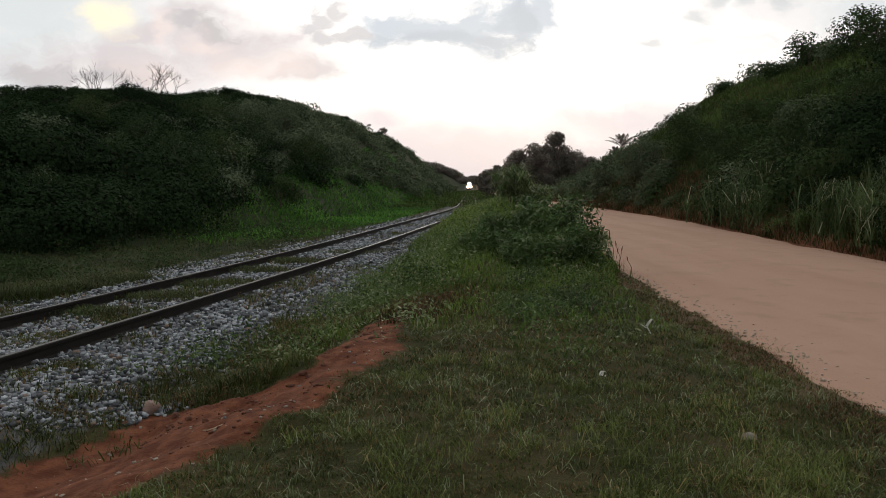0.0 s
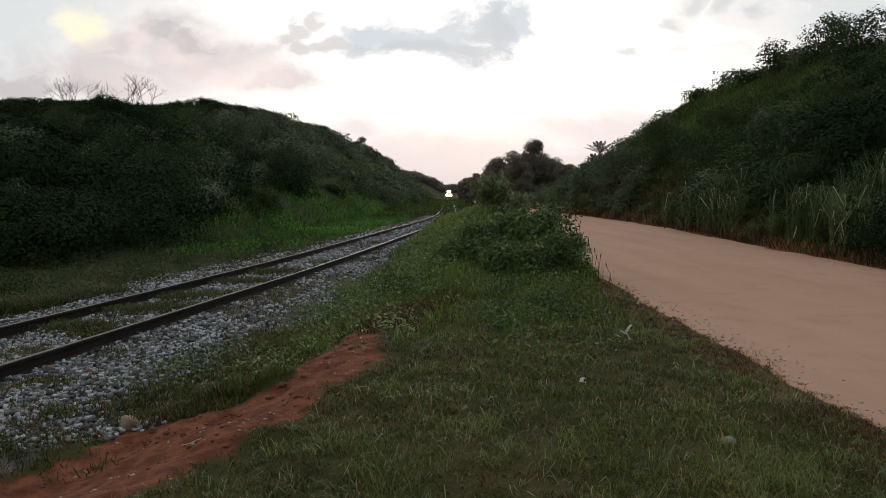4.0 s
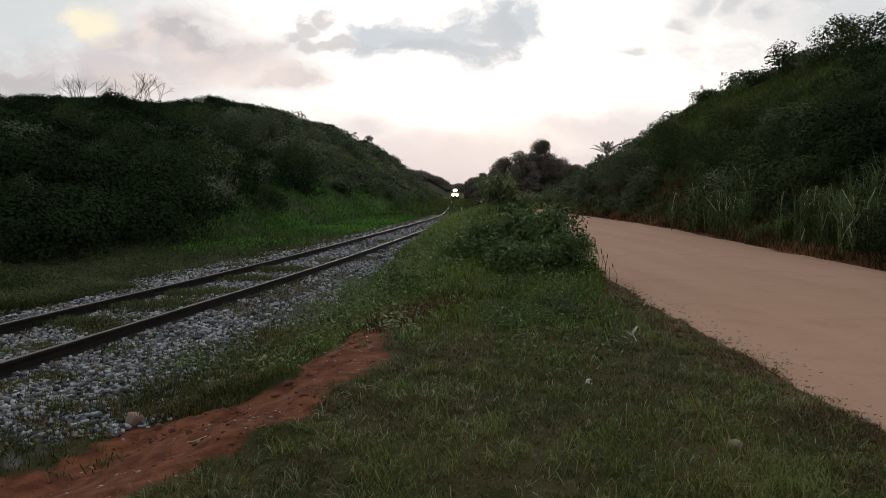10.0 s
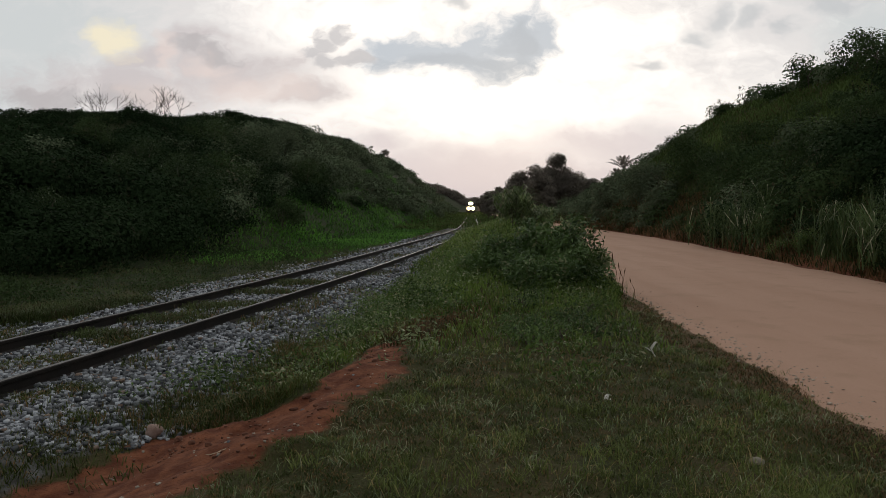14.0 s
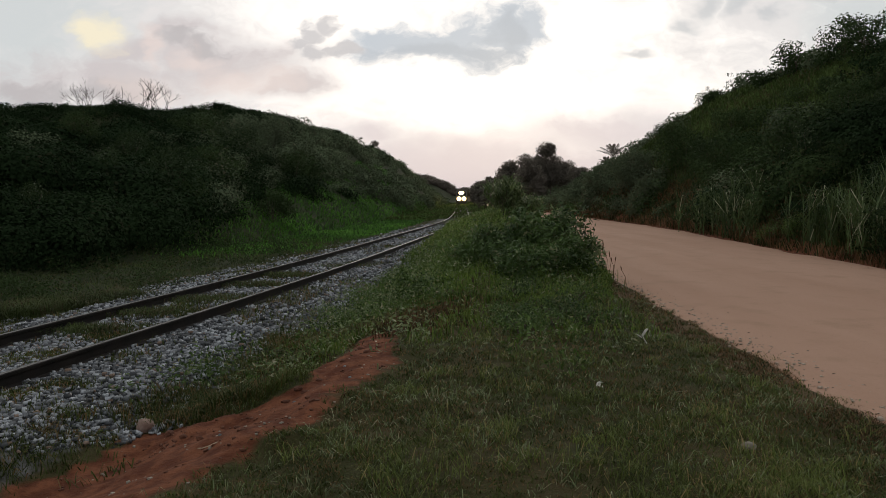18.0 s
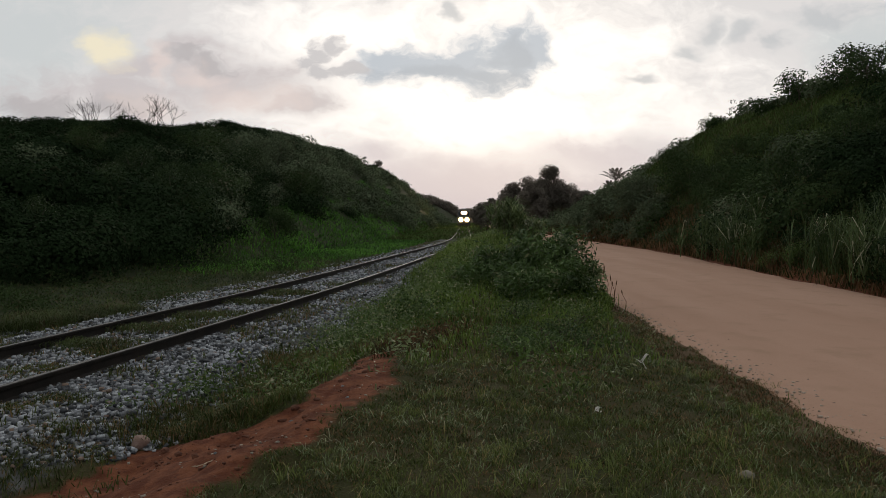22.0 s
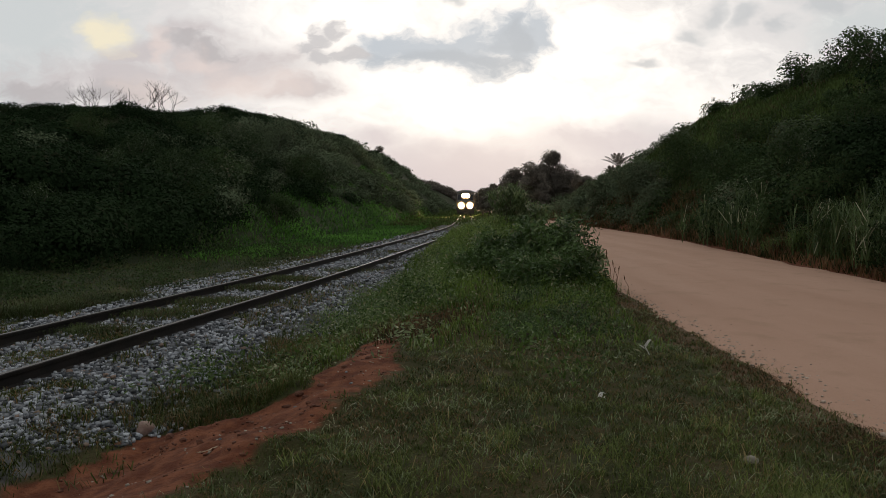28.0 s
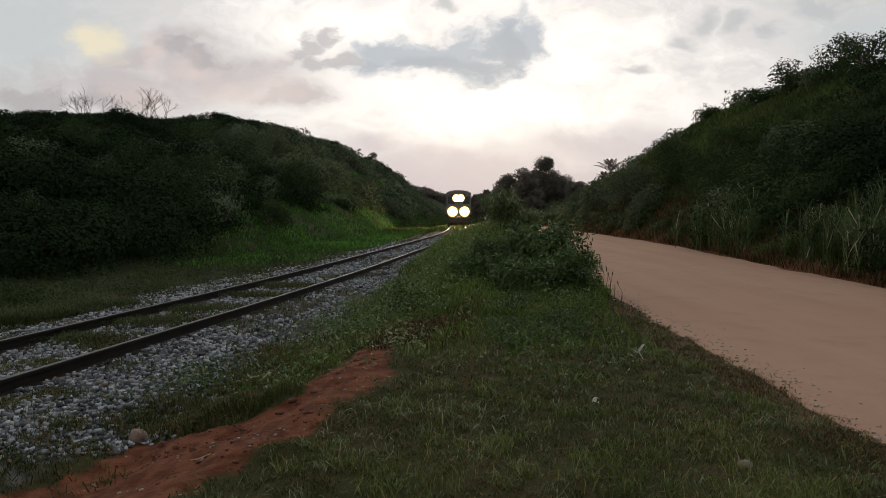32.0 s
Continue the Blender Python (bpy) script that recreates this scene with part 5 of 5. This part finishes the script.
def engine():
    """A diesel engine, its cab's end at y = 0 and its length towards y = 16; z = 0 on the rail heads."""
    ob = thing("locomotive", "grey diesel locomotive with its headlamps lit, coming along the track", "locomotive")
    bm = bmesh.new()
    box(bm, -1.45, 1.45, 0.25, 16.0, 0.95, 1.25, 0.03)
    part("frame", bm, STEEL, ob)
    bm = bmesh.new()
    box(bm, -1.36, 1.36, 0.55, 3.4, 1.25, 3.55, 0.06)
    cab = part("cab", bm, PAINT, ob)
    bm = bmesh.new()
    prof = [(-1.44, 3.5), (-1.36, 3.68), (-1.0, 3.84), (-0.5, 3.93), (0, 3.96), (0.5, 3.93), (1.0, 3.84), (1.36, 3.68), (1.44, 3.5)]
    ends = [[bm.verts.new((x, y, z)) for x, z in prof] for y in (0.42, 3.5)]
    for k in range(len(prof) - 1):
        bm.faces.new((ends[0][k], ends[0][k + 1], ends[1][k + 1], ends[1][k]))
    for e in ends:
        bm.faces.new(e)
    bm.faces.new((ends[0][0], ends[0][-1], ends[1][-1], ends[1][0]))
    bmesh.ops.recalc_face_normals(bm, faces=bm.faces)
    part("roof", bm, PAINT, cab)
    for x0, x1 in ((-1.22, -0.46), (0.46, 1.22)):
        bm = bmesh.new()
        box(bm, x0, x1, 0.53, 0.56, 2.45, 3.25, 0.01)
        part("windscreen", bm, GLASS, cab, "dark windscreen")
    for s in (-1, 1):
        bm = bmesh.new()
        box(bm, s * 1.345, s * 1.375, 1.2, 2.6, 2.4, 3.15, 0.01)
        part("side_window", bm, GLASS, cab, "dark side window")
    bm = bmesh.new()
    box(bm, -1.365, 1.365, 0.535, 0.56, 1.75, 2.0)
    part("stripe", bm, STRIPE, cab, "yellow stripe")
    bm = bmesh.new()
    box(bm, -0.95, 0.95, 3.4, 15.4, 1.25, 3.35, 0.12)
    hood = part("hood", bm, PAINT, ob)
    for k in range(8):
        bm = bmesh.new()
        box(bm, -0.965, 0.965, 4.2 + k * 1.3, 5.2 + k * 1.3, 1.7, 2.9, 0.01)
        part("door_panel", bm, PAINT, hood)
    bm = bmesh.new()
    rod(bm, (0, 9, 3.3), (0, 9, 3.75), 0.22, 0.2, 12)
    part("exhaust", bm, STEEL, hood)
    bm = bmesh.new()
    box(bm, -1.35, 1.35, 0.12, 0.30, 0.30, 0.95, 0.03)
    part("pilot", bm, STEEL, ob, "snow-plough style pilot plate")
    bm = bmesh.new()
    box(bm, -0.16, 0.16, -0.25, 0.2, 0.78, 1.08, 0.05)
    part("coupler", bm, STEEL, ob)
    bm = bmesh.new()
    box(bm, -0.74, 0.74, 0.36, 0.56, 2.60, 3.54, 0.05)
    lamp_box = part("headlamp_box", bm, STEEL, cab)
    for x, z, r in ((-0.25, 3.08, 0.23), (0.25, 3.08, 0.23)):
        bm = bmesh.new()
        bmesh.ops.create_circle(bm, cap_ends=True, segments=20, radius=r, matrix=pose(x, 0.352, z, 90))
        part("headlamp", bm, BEAM, lamp_box, "lit headlamp")
        # Glowing disc behind the lens, oversized to stand for its glare.
        bm = bmesh.new()
        bmesh.ops.create_circle(bm, cap_ends=True, segments=24, radius=r * 1.9, matrix=pose(x, 0.356 + 0.001 * (x > 0), z, 90))
        part("glare_disc", bm, LAMP_GLARE, lamp_box, "lamp reflector widened into a glowing disc of glare")
    for s in (-1, 1):
        bm = bmesh.new()
        rod(bm, (s * 0.66, 0.20, 1.58), (s * 0.66, 0.56, 1.58), 0.60, 0.56, 16)
        case = part("ditch_lamp_case", bm, STEEL, ob)
        bm = bmesh.new()
        bmesh.ops.create_circle(bm, cap_ends=True, segments=20, radius=0.31, matrix=pose(s * 0.66, 0.192, 1.58, 90))
        part("ditch_lamp", bm, BEAM, case, "lit lamp")
        # Oversized glowing disc again, for the glare round this lamp.
        bm = bmesh.new()
        bmesh.ops.create_circle(bm, cap_ends=True, segments=24, radius=0.58, matrix=pose(s * 0.66, 0.197, 1.58, 90))
        part("glare_disc", bm, LAMP_GLARE, case, "lamp reflector widened into a glowing disc of glare")
    for s in (-1, 1):
        for k in range(4):
            bm = bmesh.new()
            rod(bm, (s * 1.38, 0.35 + k * 4.6, 1.25), (s * 1.38, 0.35 + k * 4.6, 2.2), 0.02, 0.02, 6)
            part("handrail_post", bm, STRIPE, ob)
        bm = bmesh.new()
        rod(bm, (s * 1.38, 0.35, 2.2), (s * 1.38, 14.2, 2.2), 0.02, 0.02, 6)
        part("handrail", bm, STRIPE, ob)
    for y in (2.0, 3.8, 5.6, 10.6, 12.4, 14.2):
        for s in (-1, 1):
            bm = bmesh.new()
            rod(bm, (s * 0.74, y, 0.46), (s * 0.86, y, 0.46), 0.46, 0.46, 20)
            rod(bm, (s * 0.70, y, 0.46), (s * 0.74, y, 0.46), 0.49, 0.49, 20)
            part("wheel", bm, STEEL, ob)
    for y0 in (1.5, 10.1):
        for s in (-1, 1):
            bm = bmesh.new()
            box(bm, s * 0.95 - 0.08, s * 0.95 + 0.08, y0, y0 + 4.6, 0.42, 0.85, 0.05)
            part("bogie_side", bm, STEEL, ob)
    bm = bmesh.new()
    box(bm, -1.1, 1.1, 6.4, 9.4, 0.3, 0.95, 0.12)
    part("fuel_tank", bm, STEEL, ob)
    return ob


TRAIN = engine()

# ---- ballast ----
def pebble(seed):
    """An angular stone: a cube knocked out of shape, in 12 triangles."""
    g = random.Random(seed)
    sx, sy, sz = g.uniform(0.45, 0.70), g.uniform(0.36, 0.5), g.uniform(0.26, 0.42)
    v = np.array([[x * sx * g.uniform(0.6, 1.1), y * sy * g.uniform(0.6, 1.1), z * sz * g.uniform(0.6, 1.1)] for x in (-1, 1) for y in (-1, 1) for z in (-1, 1)])
    return v, [(0, 1, 3), (0, 3, 2), (4, 6, 7), (4, 7, 5), (0, 4, 5), (0, 5, 1), (2, 3, 7), (2, 7, 6), (0, 2, 6), (0, 6, 4), (1, 5, 7), (1, 7, 3)]


STONES = [pebble(700 + k) for k in range(8)]
FACES = STONES[0][1]


def ballast_keep(x, y):
    u = np.abs(x - track_x(y))
    side = x - track_x(y)
    far_side = np.where(side < -1.5, np.clip(1.3 * np.exp(-((y - 16.5) / 4.0) ** 2) + 0.1 + 2 * hills(x, y, 1.5, 71), 0.02, 1), 1.0)
    verge = np.where(side > 1.2, 1 - 0.95 * smooth(side, 2.1 - 0.5 * smooth(y, 12, 26), 2.75 - 0.7 * smooth(y, 12, 26)) * smooth(y, 6.0, 7.5), 1.0)
    return np.where(np.abs(u - 0.8) < 0.06, 0, np.clip(1.2 - 0.75 * smooth(u, np.where(side < 0, 3.1, 2.3), np.where(side < 0, 3.6, 3.0)), 0, 1)) * np.clip(1.0 - 4.5 * (hills(x, y, 0.9, 57, 3) - 0.02), 0.06, 1) * far_side * verge * np.where(side > 1.15, smooth(y, 5.2 + 0.9 * np.clip(side - 2.0, 0, 1), 5.6 + 0.9 * np.clip(side - 2.0, 0, 1)), 1.0)


s = scatter(94000, lambda y: track_x(y) - 3.6, lambda y: track_x(y) + 2.95, 3.2, 50, ballast_keep, 1.35)
s = np.concatenate([s, scatter(7000, lambda y: track_x(y) - 3.2, lambda y: track_x(y) + 2.8, -14, 3.2, lambda x, y: np.where(np.abs(np.abs(x - track_x(y)) - 0.8) < 0.08, 0, 1.0))])
size = rng.uniform(0.015, 0.043, len(s)) * (1 + 0.033 * np.maximum(s[:, 1], 0)) * np.where(s[:, 1] < 3.2, 1.6, 1.0)
rz, rx_ = rng.uniform(0, 6.3, len(s)), rng.uniform(-1.5, 1.5, len(s))
pick = rng.integers(0, 8, len(s))
V = np.stack([v for v, _ in STONES])[pick] * size[:, None, None]
cy, sy = np.cos(rx_)[:, None], np.sin(rx_)[:, None]
V = np.stack([V[..., 0], V[..., 1] * cy - V[..., 2] * sy, V[..., 1] * sy + V[..., 2] * cy], -1)
cz, sz = np.cos(rz)[:, None], np.sin(rz)[:, None]
V = np.stack([V[..., 0] * cz - V[..., 1] * sz, V[..., 0] * sz + V[..., 1] * cz, V[..., 2]], -1)
s[:, 2] += size * rng.uniform(0.0, 0.7, len(s))
near = np.argsort(np.hypot(s[:, 0] + 2.9, s[:, 1] - 5.6))[:300]
rest = np.ones(len(s), bool)
rest[near] = False
bed = tagged(new("ballast", cast("ballast", V[rest] + s[rest][:, None, :], FACES, STONE)), "crushed pale grey granite ballast under and beside the rails", "ballast", kind="stuff")
singles = [cast("ballast_stone", v[None] * 1.0, f, STONE) for v, f in STONES]
for k in near:
    ob = part("ballast_stone", singles[pick[k]], STONE, bed)
    ob.matrix_world = Matrix.LocRotScale(Vector(s[k]), Euler((rx_[k], 0, rz[k])), Vector((size[k],) * 3))


# ---- small things ----
CLAYROCK = solid("clay_rock", (0.23, 0.145, 0.115), (0.36, 0.26, 0.215), 9, 0.9, 0, 0.6, 0.006)
CLOD = solid("clay_clod", (0.095, 0.036, 0.020), (0.17, 0.066, 0.035), 9, 0.95)
CLAYSTONE = solid("pale_stone", (0.28, 0.25, 0.20), (0.40, 0.36, 0.30), 12, 0.85)
PALE = solid("pale_litter", (0.66, 0.64, 0.58), (0.80, 0.78, 0.73), 20, 0.6)
STRAW = solid("dry_straw", (0.42, 0.33, 0.22), (0.55, 0.45, 0.32), 20, 0.7)


def rock(x, y, size, label, mat, seed, sink=0.3, name="rock"):
    g = random.Random(seed)
    bm = bmesh.new()
    bmesh.ops.create_icosphere(bm, subdivisions=2, radius=0.5)
    sx, sy, sz, off = g.uniform(0.9, 1.25), g.uniform(0.75, 1.0), g.uniform(0.55, 0.8), g.uniform(0, 50)
    for v in bm.verts:
        w = 1 + 0.35 * noise.noise(v.co * 2.6 + Vector((off, 0, 0)))
        v.co = Vector((v.co.x * sx, v.co.y * sy, v.co.z * sz)) * w * size
    ob = part(name, bm, mat, None, "", name == "rock")
    tagged(ob, label, "rock")
    ob.matrix_world = pose(x, y, float(ground_z(x, y)) + size * (0.28 - sink * 0.5), 0, 0, seed * 37 % 360)
    return ob


rock(-2.60, 6.20, 0.20, "rounded reddish rock at the edge of the ballast", CLAYROCK, 801, 0.2)
for k, (x, y, size) in enumerate([(-2.45, 6.55, 0.06), (-1.35, 6.5, 0.09), (-1.28, 6.42, 0.07), (-1.42, 6.3, 0.06), (-1.2, 6.7, 0.07), (-2.3, 5.95, 0.08), (-2.1, 5.7, 0.07), (-1.9, 5.5, 0.06), (-1.5, 5.4, 0.06),
                                  (-0.85, 7.6, 0.10), (-0.75, 7.8, 0.08), (-0.95, 7.9, 0.07), (-1.7, 5.8, 0.05), (-1.45, 5.1, 0.06), (-2.5, 5.4, 0.06), (-1.05, 7.2, 0.06), (-2.7, 5.9, 0.07), (-1.15, 5.9, 0.05)]):
    rock(x, y, size, "crumbled clod of red clay on the worn bank", CLOD, 810 + k, 0.5, "clay_clod")
for k, (x, y, size) in enumerate([(-2.48, 6.4, 0.055), (-1.55, 5.75, 0.03), (-1.3, 6.1, 0.04), (-0.9, 6.6, 0.035), (-1.0, 7.0, 0.03), (-1.65, 5.2, 0.03)]):
    rock(x, y, size, "small pale stone lying on the clay", STONE, 840 + k, 0.4, "pebble")
for k, (x, y, size) in enumerate([(3.5, 7.6, 0.045), (3.55, 7.75, 0.03), (3.55, 9.1, 0.05), (3.68, 9.25, 0.03), (3.66, 6.2, 0.05), (3.72, 6.3, 0.03), (4.27, 7.5, 0.04), (5.73, 17.0, 0.07), (4.94, 17.0, 0.05), (4.2, 16.6, 0.05),
                                  (3.45, 8.4, 0.03), (3.5, 6.9, 0.03), (4.3, 6.7, 0.03), (3.6, 10.4, 0.04), (3.5, 11.6, 0.05), (3.7, 11.9, 0.04), (6.6, 12.0, 0.03), (5.2, 9.5, 0.03)]):
    rock(x, y, size, "dark clod of earth lying on the road", BARK, 860 + k, 0.4, "road_clod")
rock(1.91, 4.66, 0.08, "pale stone half hidden in the grass", CLAYSTONE, 880, -0.3)


def scrap(name, label, category, x, y, lift, pieces, mat):
    """A bit of litter: thin bent strips of (points, width)."""
    ob = thing(name, label, category, pose(x, y, float(ground_z(x, y)) + lift))
    for pname, pts, w in pieces:
        bm = bmesh.new()
        rows = []
        for p in pts:
            p = Vector(p)
            rows.append([bm.verts.new(p * 0.72 + Vector((dx * w * 0.36, 0, dz))) for dx, dz in ((-1, 0), (0, w * 0.2), (1, 0))])
        for a, b in zip(rows, rows[1:]):
            for i in range(2):
                bm.faces.new((a[i], a[i + 1], b[i + 1], b[i]))
        part(pname, bm, mat, ob)
    return ob


scrap("pale_leaf", "pale dry twig with a broad bleached leaf standing in the grass", "dry leaf", 2.06, 7.8, 0.06,
      [("blade", [(0.0, 0, 0.08), (0.03, 0, 0.13), (0.07, 0.01, 0.18)], 0.045), ("stem", [(0.07, 0, -0.04), (0.03, 0, 0.03), (0.0, 0, 0.09)], 0.016), ("side_leaf", [(0.0, 0, 0.05), (-0.05, 0, 0.09), (-0.08, 0, 0.10)], 0.025)], PALE)
scrap("paper_scrap", "crumpled white scrap of paper in the grass", "litter", 1.24, 6.02, 0.01,
      [("fold", [(-0.025, -0.015, 0.02), (-0.008, 0.015, 0.065), (0.025, 0.0, 0.06)], 0.05), ("flap", [(0.012, -0.02, 0.015), (0.026, -0.01, 0.03)], 0.022)], PALE)
scrap("dry_stick", "short pale dry stick lying on the red clay", "stick", -1.68, 5.0, 0.02,
      [("shaft", [(-0.06, 0.0, 0.0), (0.0, 0.03, 0.012), (0.07, 0.10, 0.03)], 0.02), ("split_end", [(-0.09, -0.01, 0.0), (-0.06, 0.0, 0.004)], 0.03)], STRAW)
for k, (x, y) in enumerate([(2.75, 6.3), (0.6, 5.2), (-0.6, 5.9), (0.1, 7.4), (2.9, 5.6), (1.0, 8.6)]):
    scrap("straw", "bleached grass straw lying in the turf", "straw", x, y, 0.02, [("blade", [(-0.06, 0, 0), (0.0, 0.02, 0.02), (0.07, 0.05 * (-1) ** k, 0.01)], 0.008)], STRAW)

# Leaf litter and grit along both edges of the road.
n = 260
y = rng.uniform(4, 40, n)
sidepick = rng.uniform(0, 1, n) < 0.6
x = np.where(sidepick, road_left(y) + np.abs(rng.normal(0, 0.35, n)) + 0.05, road_right(y) - np.abs(rng.normal(0, 0.4, n)) + 0.1)
at = np.stack([x, y, np.full(n, -0.035)], -1)
bits = leaf_quads(at, rng.normal(0, 0.25, (n, 3)) + np.array([0, 0, 1.0]), rng.uniform(0.02, 0.05, n), rng.uniform(0.012, 0.03, n))
tagged(new("leaf_litter", cast("leaf_litter", bits, QUAD, BARK)), "fallen brown leaves and grit along the road's edges", "leaf litter", kind="stuff")


def crumbs(name, label, category, s, lo, hi, mat):
    """Loose bits of stone or clay strewn over the ground, as one mesh."""
    g = np.random.default_rng(len(s))
    v = np.stack([v for v, _ in STONES])[g.integers(0, 8, len(s))] * (lo + (hi - lo) * g.uniform(0, 1, len(s)) ** 2.5)[:, None, None]
    a = g.uniform(0, 6.3, len(s))
    c, n = np.cos(a)[:, None], np.sin(a)[:, None]
    v = np.stack([v[..., 0] * c - v[..., 1] * n, v[..., 0] * n + v[..., 1] * c, v[..., 2]], -1)
    tagged(new(name, cast(name, v + s[:, None, :], FACES, mat)), label, category, kind="stuff")


s = scatter(4200, -3.2, -0.5, 4.2, 9.0, lambda x, y: np.where(clay_share(x, y) > 0.35, np.clip(0.30 + 3.0 * hills(x, y, 0.4, 77), 0.03, 1), 0))
crumbs("clay_crumbs", "dark crumbs of clay strewn over the worn bank", "clay crumbs", s, 0.005, 0.032, CLOD)
s = scatter(500, -3.0, -0.5, 4.2, 9.0, lambda x, y: np.where(clay_share(x, y) > 0.35, 0.6, 0))
crumbs("pale_crumbs", "pale grit and chips lying on the red clay", "grit", s, 0.006, 0.03, CLAYSTONE)
PALEGRIT = solid("pale_grit", (0.38, 0.30, 0.23), (0.50, 0.41, 0.33), 12, 0.9)
y = rng.uniform(4.6, 16, 520)
x = road_left(y) + rng.normal(0.08, 0.13, 520)
crumbs("edge_rubble", "pale rubble and grit along the road's grassy edge", "rubble", np.stack([x, y, np.maximum(ground_z(x, y), -0.05)], -1), 0.008, 0.040, PALEGRIT)


# ---- what moves ----
def train_row(t):
    y = 81.5 + (SECONDS - t) * 8.1
    h = math.atan2(float(track_x(y + 4) - track_x(y - 4)), 8.0)
    return (t, pose(float(track_x(y + 1.0)), y, 0.0, 0, 0, -math.degrees(h)))


def motions():
    walk(TRAIN, [train_row(float(t)) for t in range(33)])


motions()
